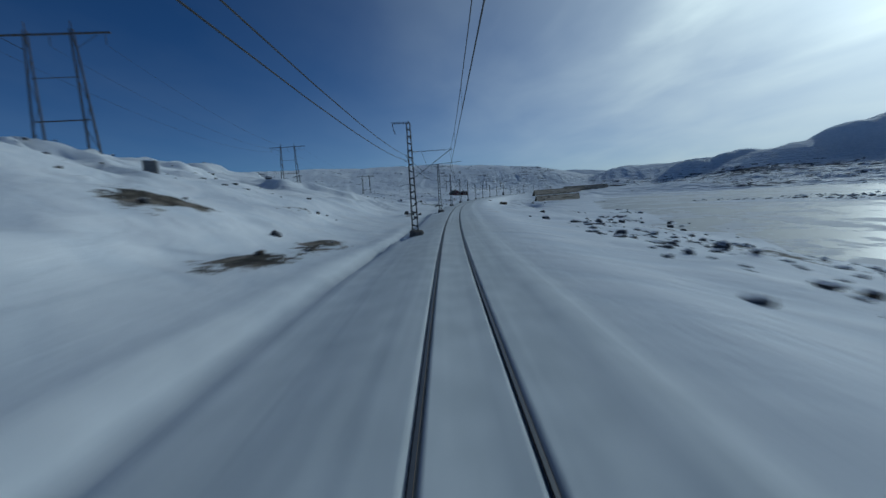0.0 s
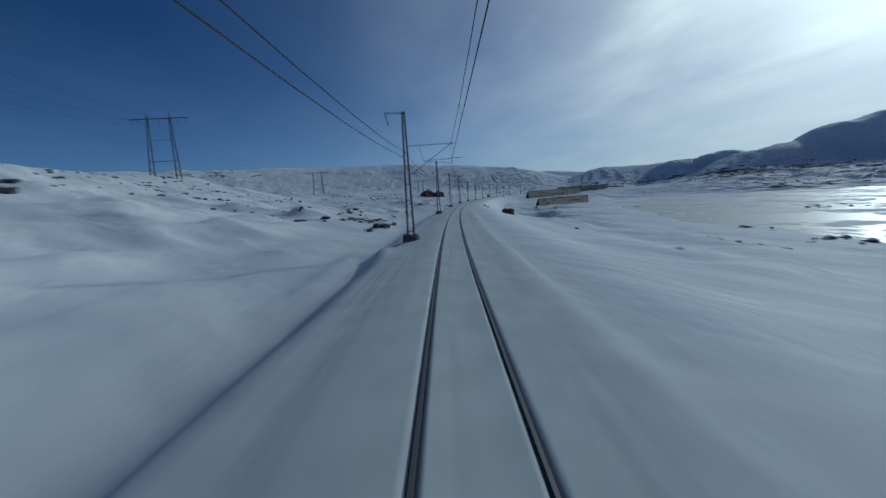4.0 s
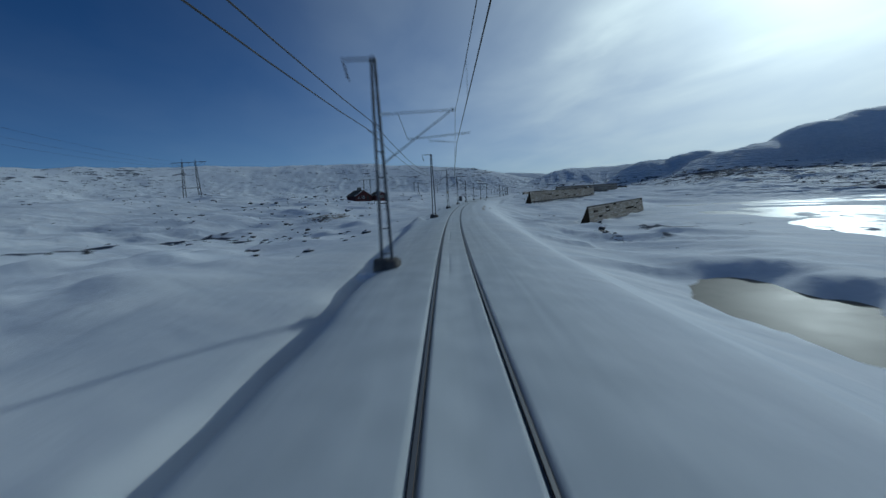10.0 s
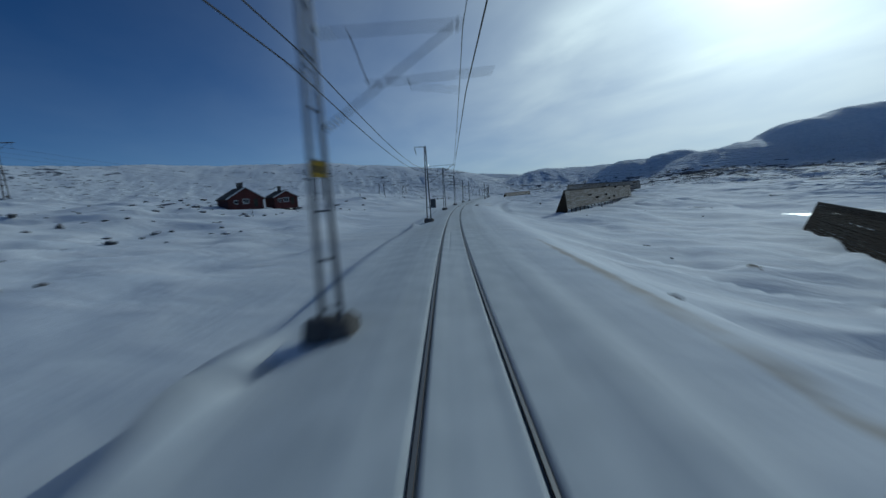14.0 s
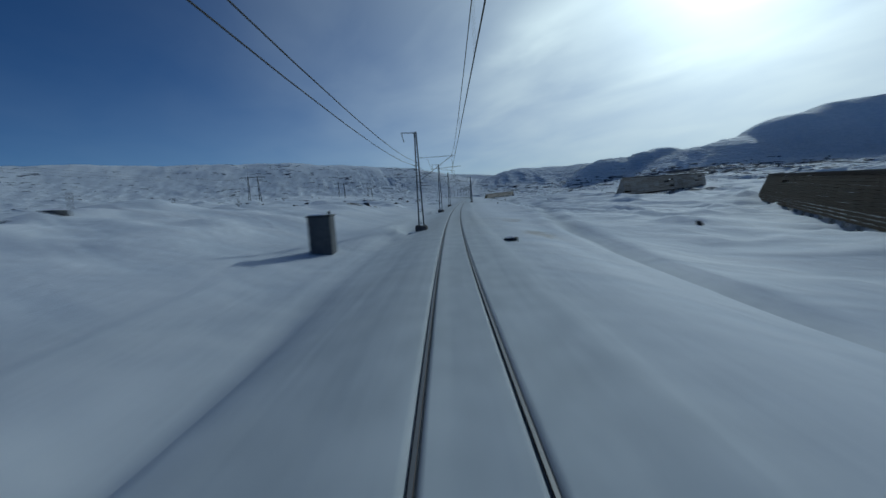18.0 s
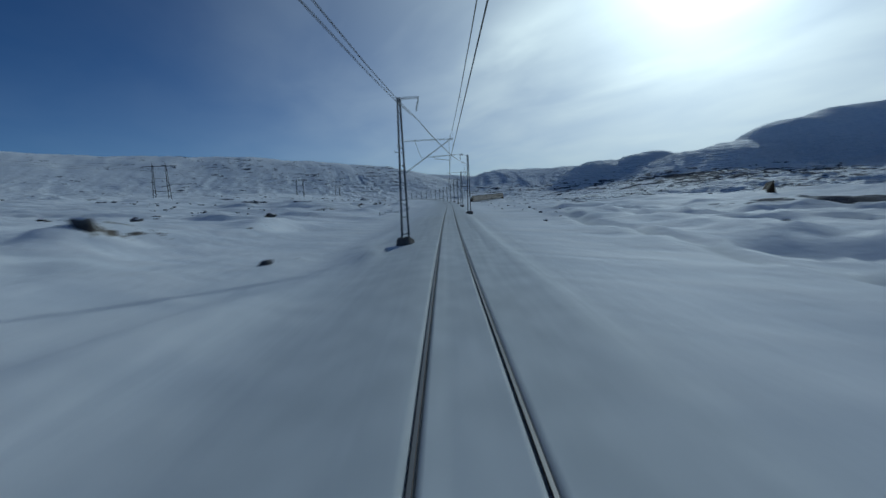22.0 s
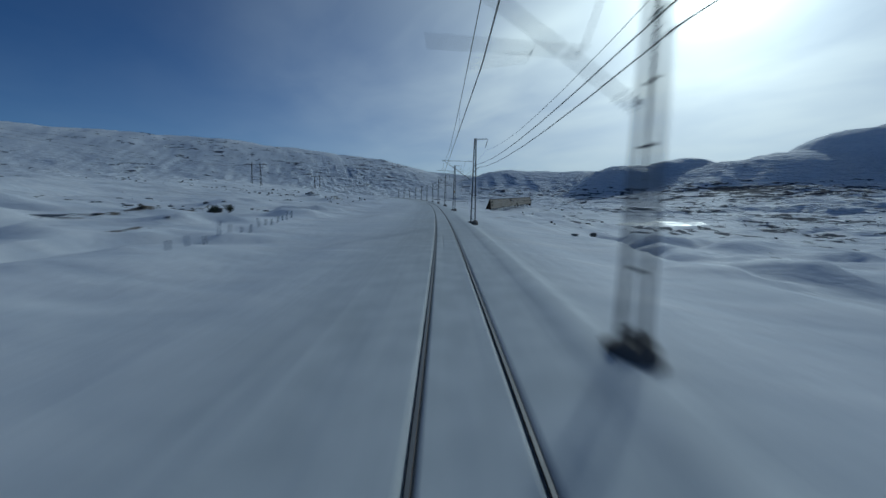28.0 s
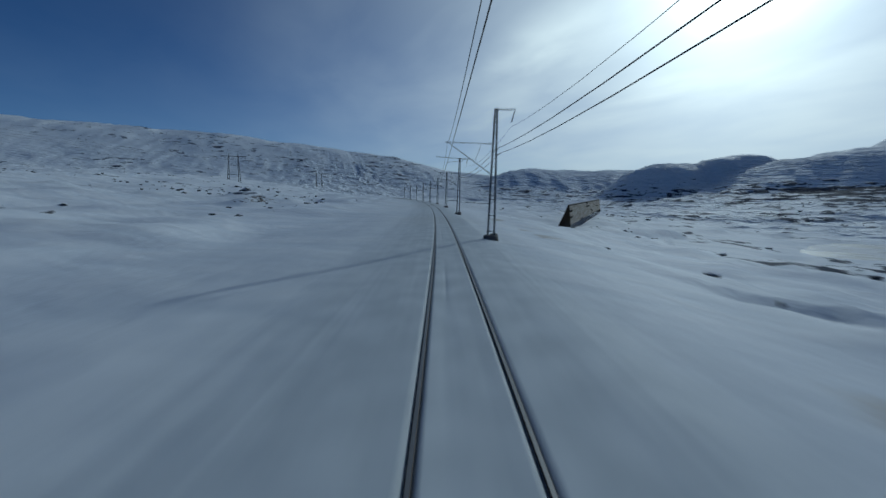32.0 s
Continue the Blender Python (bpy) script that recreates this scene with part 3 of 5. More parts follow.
    for pts, wide, deep in FURROWS:
        d = furrow_distance(x, y, pts)
        z = z - deep * np.exp(-(d / wide) ** 2) * (0.7 + 0.5 * fbm(x, y, 12, 2, 67)) + 0.3 * deep * np.exp(-((d - 2.2 * wide) / wide) ** 2)
    for px, py, pz, rx, ry, turn in POOLS:
        k = radians(turn)
        a, b = ((x - px) * math.cos(k) + (y - py) * math.sin(k)) / rx, ((y - py) * math.cos(k) - (x - px) * math.sin(k)) / ry
        r = np.hypot(a, b) + 0.22 * fbm(x, y, 0.9 * ry, 3, 68)
        inside = 1 - smooth(r, 0.95, 1.25)
        if rx > 20:
            z = np.where(r < 3, np.minimum(z, pz + 0.3 + 0.9 * np.maximum(r - 1.25, 0)), z)
        z = np.maximum(z, pz + 0.12) * (1 - inside) * (r < 2.2) + z * (1 - inside) * (r >= 2.2) + (pz - 0.3) * inside
    # bed, shoulders and slopes of the line itself
    c = line_at(s)[3]
    cant = -np.sin(c) * np.clip(u, -1.5, 3.0)
    bed = -0.035 + 0.02 * fbm(x, y, 3, 3, 61) * smooth(au, 0.9, 2) - 0.02 * (1 - smooth(au, 0.3, 0.62)) - 0.06 * smooth(au, 0.68, 0.70) * (1 - smooth(au, 0.80, 0.815))
    bed = bed - 0.035 * np.exp(-((u + 0.25) / 0.03) ** 2) * smooth(fbm(s, 0 * s, 9, 3, 79), 0.3, 0.7)
    ridge_r = np.interp(s, [400, 450], [0.2, 0.26]) * np.exp(-((u - 2.9 - 0.25 * fbm(s, 0 * s, 40, 2, 71)) / 0.38) ** 2) * (0.6 + 0.4 * fbm(s, 0 * s, 25, 2, 72))
    edge_l = np.interp(s, [-60, 10, 32, 60, 215, 231, 251, 290, 300, 317, 335, 420], [5.1, 5.1, 4.6, 4.4, 4.5, 4.8, 4.0, 5.4, 5.9, 4.9, 5.4, 4.8]) + 0.28 * fbm(s, 0 * s, 16, 3, 73)
    edge_r = np.interp(s, [0, 40, 200, 330, 430, 460], [4.1, 5.2, 4.4, 5.2, 5.0, 3.6]) + 0.4 * fbm(s, 0 * s, 40, 3, 74)
    blend = np.where(u < 0, smooth(au, edge_l - np.interp(s, [415, 460, 540, 600], [0.25, 0.9, 0.9, 1.2]), edge_l + np.interp(s, [415, 460, 540, 600], [1.7, 3.4, 3.4, 5.0])), smooth(au, edge_r - 1.8, edge_r + np.interp(s, [200, 215, 260, 290], [6.0, 3.2, 3.2, 6.0])))
    blend = np.maximum(blend, smooth(s, 1185, 1215))
    shoulder = bed + cant - np.where(u < 0, np.interp(s, [560, 600], [0.34, 0.2]), 0.10) * smooth(au, np.where(u < 0, 0.9, 1.8), np.where(u < 0, 4.8, 3.6)) + ridge_r
    z = shoulder * (1 - blend) + z * blend
    # windrow thrown up to the left of the shoulder
    dug = np.interp(s, [-60, 40, 90, 200, 224, 256, 268, 330, 400, 470, 560, 600], [0.75, 0.55, 0.36, 0.36, 1.5, 1.1, 0.6, 0.52, 0.36, 0.15, 0.2, 0.03])
    dug = dug * np.clip(0.85 + 0.7 * fbm(s, 0 * s, 22, 3, 77), np.interp(s, [380, 440], [0.6, 0.15]), 1.6)
    z = z - dug * np.exp(-((u + edge_l + 0.55 + 0.25 * dug) / (0.3 + 0.35 * dug)) ** 2)
    heap = np.clip(0.05 + 1.0 * fbm(s, 0 * s, 26, 3, 75), 0, 1.0)
    z = z + np.interp(s, [50, 100], [0.35, 1.0]) * dug * heap * np.exp(-((u + edge_l + 2.6 + 0.9 * fbm(s, 0 * s, 18, 3, 76)) / 0.8) ** 2)
    for hs, hu, ls, lu, hh in HEAPS:
        z = z + hh * np.exp(-((s - hs) / ls) ** 2 - ((u - hu - 0.12 * (s - hs)) / lu) ** 2)
    # snow heaped up and scooped out beside the mast feet
    for k, tm in enumerate(MAST_T[:13]):
        a, b = s - SPEED * tm, u + 5.5
        lumpy = 1 + 0.7 * fbm(x, y, 2.2, 3, 79)
        z = z + (0.38 + 0.1 * (k % 3)) * lumpy * np.exp(-((a + 2.5) / 3.2) ** 2 - ((b + 0.16 * a) / 0.55) ** 2)
        z = z - 0.35 * np.exp(-((a + 0.6) / 2.0) ** 2 - ((b - 1.1) / 0.5) ** 2)
        z = z + 0.35 * np.clip(lumpy - 0.9, 0, 1) * np.exp(-((a - 3) / 3.5) ** 2 - ((b + 0.9) / 0.9) ** 2)
    z = z + 0.22 * dug * np.clip(fbm(x, y, 2.6, 3, 78), -0.3, 1) * np.exp(-((u + edge_l + 1.9) / 1.4) ** 2)
    on_right = smooth(u, 120, 260)
    foot = smooth(far, 4, 22) * (1 - 0.85 * smooth(far, 34, 62))
    right = (u > 0) & ((s < 1250) | (u > 250))
    bare = 0.12 + np.where(right, 0.12 * foot * on_right + 0.14 * smooth(s, 470, 560), 0.15 * smooth(far, 1, 18)) + np.where(right, 0.24, 0.17) * smooth(wild, 22, 70)
    bare = bare + 0.14 * fbm(x, y, 180, 3, 81) * smooth(au, 30, 120) + 0.14 * fbm(x, y, 420, 2, 82) * smooth(au, 250, 600)
    bare = bare * np.where(right, 1 - 0.75 * smooth(far, 18, 46), 0.92)
    clump = 0.88 + 0.55 * fbm(x, y, 2.6, 3, 83)
    bare = np.clip(bare, 0, 1) * smooth(wild, 9, 30) * (1 - lake)
    for ks, ku, rs, ru, kh, kb in KNOLLS:
        bare = np.maximum(bare, kb * clump * np.exp(-((s - ks) / rs / 1.1) ** 2 - ((u - ku) / ru / 1.1) ** 2))
    return z, bare


def ground_z(x, y):
    s, u = to_line(x, y)
    return float(land_height(np.array([float(x)]), np.array([float(y)]), s, u)[0][0])


def build_ground():
    ss = np.concatenate((np.arange(-140, -20, 5), np.arange(-20, 160, 0.8), np.arange(160, 800, 1.0), np.arange(800, 1000, 2.5), np.arange(1000, 1500, 8), np.arange(1500, 2600, 16), np.arange(2600, 4501, 60)))
    back = np.arange(-2600, -140, 90)
    near = np.array([0, 0.13, 0.21, 0.25, 0.29, 0.37, 0.6, 0.68, 0.70, 0.80, 0.815, 0.95, 1.3, 1.8, 2.3, 2.8, 3.3, 3.8, 4.3, 4.8, 5.4, 6, 6.8, 7.6, 8.6])
    us = list(near)
    step = 1.0
    while us[-1] < 3000:
        us.append(us[-1] + step)
        step = min(step * 1.034, 6.0) if us[-1] < 850 else step * 1.04
    us = np.array([-v for v in reversed(us[1:])] + us)
    full = np.concatenate((back, ss))
    mean = radians(11)
    rows_s, cols_u = np.meshgrid(full, us, indexing="ij")
    inner = np.clip(rows_s, -140, None)
    x0, y0, h, c = line_at(inner)
    y0 = y0 + (rows_s - inner) * np.cos(h)
    x0 = x0 + (rows_s - inner) * np.sin(h)
    nu = np.clip(cols_u, -60, 60)
    x = x0 + nu * np.cos(h) + (cols_u - nu) * math.cos(mean)
    y = y0 - nu * np.sin(h) - (cols_u - nu) * math.sin(mean)
    fx, fy = x.ravel(), y.ravel()
    s, u = to_line(fx, fy)
    z, bare = land_height(fx, fy, s, u)
    nr, nc = x.shape
    idx = np.arange(nr * nc).reshape(nr, nc)
    quads = np.stack((idx[:-1, :-1], idx[:-1, 1:], idx[1:, 1:], idx[1:, :-1]), -1).reshape(-1, 4)
    me = bpy.data.meshes.new("ground")
    me.vertices.add(nr * nc)
    me.vertices.foreach_set("co", np.stack((fx, fy, z), -1).astype(np.float32).ravel())
    me.loops.add(len(quads) * 4)
    me.polygons.add(len(quads))
    me.loops.foreach_set("vertex_index", quads.astype(np.int32).ravel())
    me.polygons.foreach_set("loop_start", np.arange(0, len(quads) * 4, 4, dtype=np.int32))
    me.polygons.foreach_set("use_smooth", np.ones(len(quads), dtype=bool))
    me.update(calc_edges=True)
    att = me.attributes.new("bare", "FLOAT", "POINT")
    att.data.foreach_set("value", bare.astype(np.float32))
    # beyond the soiled strip, the weaker near light is painted into the colour
    outer_dim = 1 - (1 - np.interp(s, [120, 330], [0.1, 0.5])) * smooth(u, 0.8, 5.0)
    tread_dim = (1 - 0.1 * smooth(u, 1.0, 4.0)) * (0.65 * (1 - smooth(np.abs(u), 1.5, 7.5)) + 0.35 * (1 - smooth(np.abs(u), 5, np.where(u > 0, 34, 22))) * outer_dim) * (1 - smooth(s, 1150, 1250))
    tread_dim = np.clip(tread_dim, 0, 1)
    # packed furrow snow, with the furrow's shade painted in as well
    tread_dim = np.maximum(tread_dim, 0.6 - 0.6 * smooth(furrow_distance(fx, fy, FURROWS[1][0]), 0.5, 1.5))
    att = me.attributes.new("tread_dim", "FLOAT", "POINT")
    att.data.foreach_set("value", tread_dim.astype(np.float32))
    att = me.attributes.new("ledge", "FLOAT", "POINT")
    att.data.foreach_set("value", (np.where(u < 0, 1 - 0.6 * smooth(-u, 60, 140), 1) * smooth(np.maximum(np.abs(u), smooth(s, 1150, 1500) * 400), 90, 260) * (1 - 0.85 * smooth(z, 62, 95))).astype(np.float32))
    grit = np.exp(-((u - np.interp(s, [300, 320, 345, 410], [4.5, 4.9, 5.7, 7.2])) / 0.38) ** 2) * smooth(s, 312, 330) * (1 - smooth(s, 350, 390))
    grit = grit + 0.75 * np.exp(-((u - 7 - 0.02 * (s - 450)) / 2.5) ** 2) * smooth(s, 432, 450) * (1 - smooth(s, 480, 505)) * smooth(fbm(fx, fy, 9, 3, 94), -0.3, 0.6)
    smudge = smooth(fbm(fx, fy, 6, 3, 95), 0.0, 0.7)
    grit = grit + 0.8 * smudge * np.exp(-((u - 9) / 4) ** 2) * smooth(s, 725, 745) * (1 - smooth(s, 840, 870))
    grit = grit + 0.6 * smudge * np.exp(-((u - 7) / 2.5) ** 2) * smooth(s, 66, 76) * (1 - smooth(s, 96, 110))
    att = me.attributes.new("lane", "FLOAT_VECTOR", "POINT")
    att.data.foreach_set("vector", np.stack((s, u, 0 * u), -1).astype(np.float32).ravel())
    heath = 0 * u
    for ks, ku, rs, ru, kh, kb in KNOLLS:
        heath = np.maximum(heath, np.exp(-((s - ks) / rs / 1.5) ** 2 - ((u - ku) / ru / 1.5) ** 2) * (abs(ku) < 45))
    att = me.attributes.new("heath", "FLOAT", "POINT")
    att.data.foreach_set("value", heath.astype(np.float32))
    att = me.attributes.new("grit", "FLOAT", "POINT")
    att.data.foreach_set("value", grit.astype(np.float32))
    me.materials.append(M_SNOW)
    ob = new("ground", me)
    return tagged(ob, "rolling snow-covered mountain plateau with bare ledges and drifts", "ground", kind="structure")


build_ground()


# ---- helpers for things ----
def to_ob(name, bm, material, flat=True):
    me = bpy.data.meshes.new(name)
    bm.to_mesh(me)
    bm.free()
    if material:
        me.materials.append(material)
    if not flat:
        me.polygons.foreach_set("use_smooth", np.ones(len(me.polygons), dtype=bool))
    return new(name, me)


def part(name, bm, material, parent, label="", flat=True):
    """One mesh object under a thing or a part."""
    ob = to_ob(name, bm, material, flat)
    ob.parent = parent
    if label:
        ob["label"] = label
    return ob


def shared(name, mesh, parent, m):
    """A piece that shares its mesh with its like."""
    ob = new(name, mesh)
    ob.parent = parent
    ob.matrix_local = m
    return ob


def thing(name, m, label, category, group="", kind=""):
    ob = new(name)
    ob.empty_display_size = 0.3
    ob.matrix_world = m
    return tagged(ob, label, category, group, kind)


def box(size, at=(0, 0, 0), bm=None, turn=None, bevel=0.0):
    bm = bm or bmesh.new()
    m = Matrix.Translation(at) @ (turn or Matrix.Identity(4)) @ Matrix.Diagonal((*size, 1))
    made = bmesh.ops.create_cube(bm, size=1, matrix=m)
    if bevel:
        edges = list({e for v in made["verts"] for e in v.link_edges})
        bmesh.ops.bevel(bm, geom=edges, offset=bevel, segments=1, affect="EDGES")
    return bm


def beam(a, b, w, d, bm=None):
    """A square bar from a to b."""
    a, b = Vector(a), Vector(b)
    turn = (b - a).to_track_quat("Z", "Y").to_matrix().to_4x4()
    return box((w, d, (b - a).length), (a + b) / 2, bm, turn)


def tube(points, radius, sides=6, bm=None, end_radius=None):
    """A round bar along points."""
    bm = bm or bmesh.new()
    points = [Vector(p) for p in points]
    rings = []
    for i, p in enumerate(points):
        d = (points[min(i + 1, len(points) - 1)] - points[max(i - 1, 0)]).normalized()
        up = Vector((0, 0, 1)) if abs(d.z) < 0.95 else Vector((1, 0, 0))
        x = d.cross(up).normalized()
        y = x.cross(d)
        r = radius if end_radius is None else radius + (end_radius - radius) * i / (len(points) - 1)
        rings.append([bm.verts.new(p + (x * math.cos(2 * math.pi * k / sides) + y * math.sin(2 * math.pi * k / sides)) * r) for k in range(sides)])
    for a, b in zip(rings, rings[1:]):
        for k in range(sides):
            bm.faces.new((a[k], a[(k + 1) % sides], b[(k + 1) % sides], b[k]))
    bm.faces.new(list(reversed(rings[0])))
    bm.faces.new(rings[-1])
    return bm


def disc_string(a, b, count, radius, bm=None):
    """A string of insulator discs from a to b, turned in one piece."""
    bm = bm or bmesh.new()
    a, b = Vector(a), Vector(b)
    d = (b - a).normalized()
    x = d.cross(Vector((0.3, 0.9, 0.2))).normalized()
    y = d.cross(x)
    rings, sides = [], 7
    for k in range(count):
        for f, r in ((0.1, 0.3), (0.2, 1.0), (0.45, 0.9), (0.75, 0.3)):
            p = a + (b - a) * (k + f) / count
            rings.append([bm.verts.new(p + (x * math.cos(2 * math.pi * i / sides) + y * math.sin(2 * math.pi * i / sides)) * radius * r) for i in range(sides)])
    for p, q in zip(rings, rings[1:]):
        for i in range(sides):
            bm.faces.new((p[i], p[(i + 1) % sides], q[(i + 1) % sides], q[i]))
    bm.faces.new(rings[0])
    bm.faces.new(rings[-1])
    bmesh.ops.recalc_face_normals(bm, faces=bm.faces)
    return bm


def boulder_mesh(seed, sx, sy, sz, rough=0.35, level=2, facets=0):
    """A lump of stone; with facets its sides are broken along that many planes."""
    bm = bmesh.new()
    bmesh.ops.create_icosphere(bm, subdivisions=level, radius=1)
    off = Vector((seed * 3.17, seed * 1.71, seed * 0.93))
    r = random.Random(seed * 7 + 1)
    planes = [(Vector((r.gauss(0, 1), r.gauss(0, 1), r.gauss(0.1, 0.8))).normalized(), r.uniform(0.45, 0.85)) for _ in range(facets)]
    for v in bm.verts:
        n = v.co.normalized()
        k = 1 + rough * noise.noise(n * 1.3 + off) + rough * 0.5 * noise.noise(n * 3.1 + off)
        f = max(abs(n.x), abs(n.y), abs(n.z)) ** -0.45
        k = k * f
        for p, d in planes:
            c = n.dot(p)
            if c > 0.05:
                k = min(k, d / c)
        k = k + 0.22 * rough * noise.noise(n * 6.3 + off)
        v.co = Vector((n.x * sx, n.y * sy, n.z * sz)) * k
    return bm


# ---- the railway ----
def build_rail(side):
    """A flat-bottomed rail along the line, its foot hidden in the snow."""
    prof = [(-0.036, -0.16), (-0.010, -0.13), (-0.010, -0.045), (-0.036, -0.035), (-0.036, -0.008), (-0.026, 0), (0.026, 0), (0.036, -0.008), (0.036, -0.035), (0.010, -0.045), (0.010, -0.13), (0.036, -0.16)]
    ss = np.concatenate((np.arange(-60, 820, 2.0), np.arange(820, 1190, 5.0)))
    vs, fs, n = [], [], len(prof)
    for s in ss:
        vs += [track_point(float(s), side * 0.7535 + u, w) for u, w in prof]
    for i in range(len(ss) - 1):
        for j in range(n - 1):
            fs.append((i * n + j, i * n + j + 1, (i + 1) * n + j + 1, (i + 1) * n + j))
    me = bpy.data.meshes.new("rail")
    me.from_pydata([tuple(v) for v in vs], [], fs)
    me.materials.append(M_RAIL)
    return tagged(new("rail", me), "long steel rail with rusty web and polished head in snow", "rail", "rails of the track", "structure")


build_rail(-1)
build_rail(1)

MAST_H = 9.45
WIRE_Z, MESS_Z = 5.35, 6.75


def cantilever(root, reach):
    """Tubes and insulators that hold the wires; x points from the mast to the track."""
    top, low = MESS_Z + 0.35, 4.65 + 0.35
    part("top_insulator", disc_string((0.12, 0, top), (0.62, 0, top), 5, 0.075), M_GLASS, root, "ribbed glass insulator")
    part("top_tube", tube([(0.6, 0, top), (reach + 0.15, 0, top + 0.02)], 0.024), M_STEEL, root)
    part("strut_insulator", disc_string((0.2, 0, low), (0.62, 0, low + 0.28), 5, 0.075), M_GLASS, root, "ribbed glass insulator")
    part("strut_tube", tube([(0.6, 0, low + 0.27), (reach - 0.1, 0, top - 0.03)], 0.026), M_STEEL, root)
    reg = WIRE_Z + 0.35 + 0.32
    part("registration_tube", tube([(1.25, 0, reg - 0.06), (reach + 0.75, 0, reg + 0.08)], 0.02), M_STEEL, root)
    part("hanger", tube([(0.95, 0, top - 0.03), (1.28, 0, reg)], 0.012, 5), M_STEEL, root)
    part("steady_arm", tube([(reach - 1.15, 0, reg - 0.02), (reach - 1.12, 0, reg - 0.16), (reach, 0, WIRE_Z + 0.37)], 0.012, 5), M_STEEL, root)
    part("clamp", box((0.07, 0.06, 0.12), (reach, 0, top + 0.02)), M_DARKSTEEL, root)


def foundation(root, seed):
    bm = boulder_mesh(seed, 0.58, 0.6, 0.72, 0.35, 3)
    bmesh.ops.translate(bm, vec=(0, 0, -0.02), verts=bm.verts)
    part("foundation", bm, M_CONCRETE, root, "rough dark concrete foundation with snow round it", False)
    cap = boulder_mesh(seed + 9, 0.9, 0.6, 0.20, 0.3, 2)
    bmesh.ops.translate(cap, vec=(-0.45, -0.5, -0.05), verts=cap.verts)
    part("snow_drift", cap, M_CAP, root, "small snow drift", False)


def pole_mast(arm, sign, MAST_H):
    """A mast of two tapering channel legs with rungs. arm: 1 when its top bracket points to the track, -1 away from it."""
    root = thing("catenary_mast", Matrix.Identity(4), "grey steel catenary mast with two tapering legs on concrete foot", "catenary mast", "catenary masts")
    for k in (-1, 1):
        part("leg", beam((k * 0.24, 0, 0.2), (k * 0.075, 0, MAST_H), 0.07, 0.13), M_STEEL, root)
    for i in range(8):
        z = 0.9 + i * 1.15
        w = 0.24 - (0.24 - 0.075) * (z - 0.2) / (MAST_H - 0.2)
        part("rung", box((2 * w, 0.02, 0.05), (0, 0.04, z)), M_STEEL, root)
    part("head_plate", box((0.26, 0.16, 0.1), (0, 0, MAST_H + 0.02)), M_DARKSTEEL, root)
    part("top_arm", beam((0, 0, MAST_H), (arm * 1.35, 0, MAST_H + 0.04), 0.07, 0.07), M_STEEL, root)
    part("arm_insulator", disc_string((arm * 1.3, 0, MAST_H - 0.05), (arm * 1.12, 0, MAST_H - 0.85), 6, 0.06), M_DARKSTEEL, root, "hanging insulator")
    for o, z in ((0.22, 6.82), (0.42, 6.5)):
        part("feeder_bracket", tube([(0, 0, z - 0.12), (-o, 0, z - 0.1), (-o, 0, z)], 0.02, 5), M_DARKSTEEL, root)
    cantilever(root, 3.35)
    foundation(root, 3 + sign)
    return root


def lattice_mast():
    """A square mast of four angle legs with cross plates."""
    root = thing("catenary_mast", Matrix.Identity(4), "dark square lattice catenary mast with cross plates on concrete foot", "catenary mast", "catenary masts")
    for a in (-1, 1):
        for b in (-1, 1):
            part("leg", beam((a * 0.24, b * 0.20, 0.1), (a * 0.13, b * 0.12, MAST_H), 0.06, 0.06), M_DARKSTEEL, root)
    for i in range(17):
        z = 0.5 + i * 0.56
        w = 0.24 - 0.11 * (z - 0.1) / MAST_H
        for b in (-1, 1):
            part("lattice_plate", box((2 * w, 0.012, 0.09), (0, b * w * 0.84, z), turn=Matrix.Rotation(0.35 * (1 if i % 2 else -1), 4, "Y")), M_DARKSTEEL, root)
    part("top_arm", beam((0, 0, MAST_H), (-1.35, 0, MAST_H + 0.04), 0.08, 0.08), M_DARKSTEEL, root)
    part("arm_insulator", disc_string((-1.3, 0, MAST_H - 0.05), (-1.12, 0, MAST_H - 0.85), 6, 0.06), M_DARKSTEEL, root, "hanging insulator")
    for o, z in ((0.32, 6.82), (0.52, 6.5)):
        part("feeder_bracket", tube([(0, 0, z - 0.12), (-o, 0, z - 0.1), (-o, 0, z)], 0.02, 5), M_DARKSTEEL, root)
    cantilever(root, 3.35)
    foundation(root, 8)
    return root


def mast_pose(s, u, z=-0.36):
    p = level_point(s, u, z)
    h = line_at(s)[2]
    turn = -math.degrees(h) + (0 if u < 0 else 180)
    return pose(p.x, p.y, p.z, 0, 0, turn)


MAST_LEFT, MAST_RIGHT = -3.1, 3.3
MAST_S = [SPEED * t for t in MAST_T]
MAST_U = [MAST_LEFT if t < 24 else MAST_RIGHT for t in MAST_T]
first_lattice, out_mast, in_mast = None, None, None
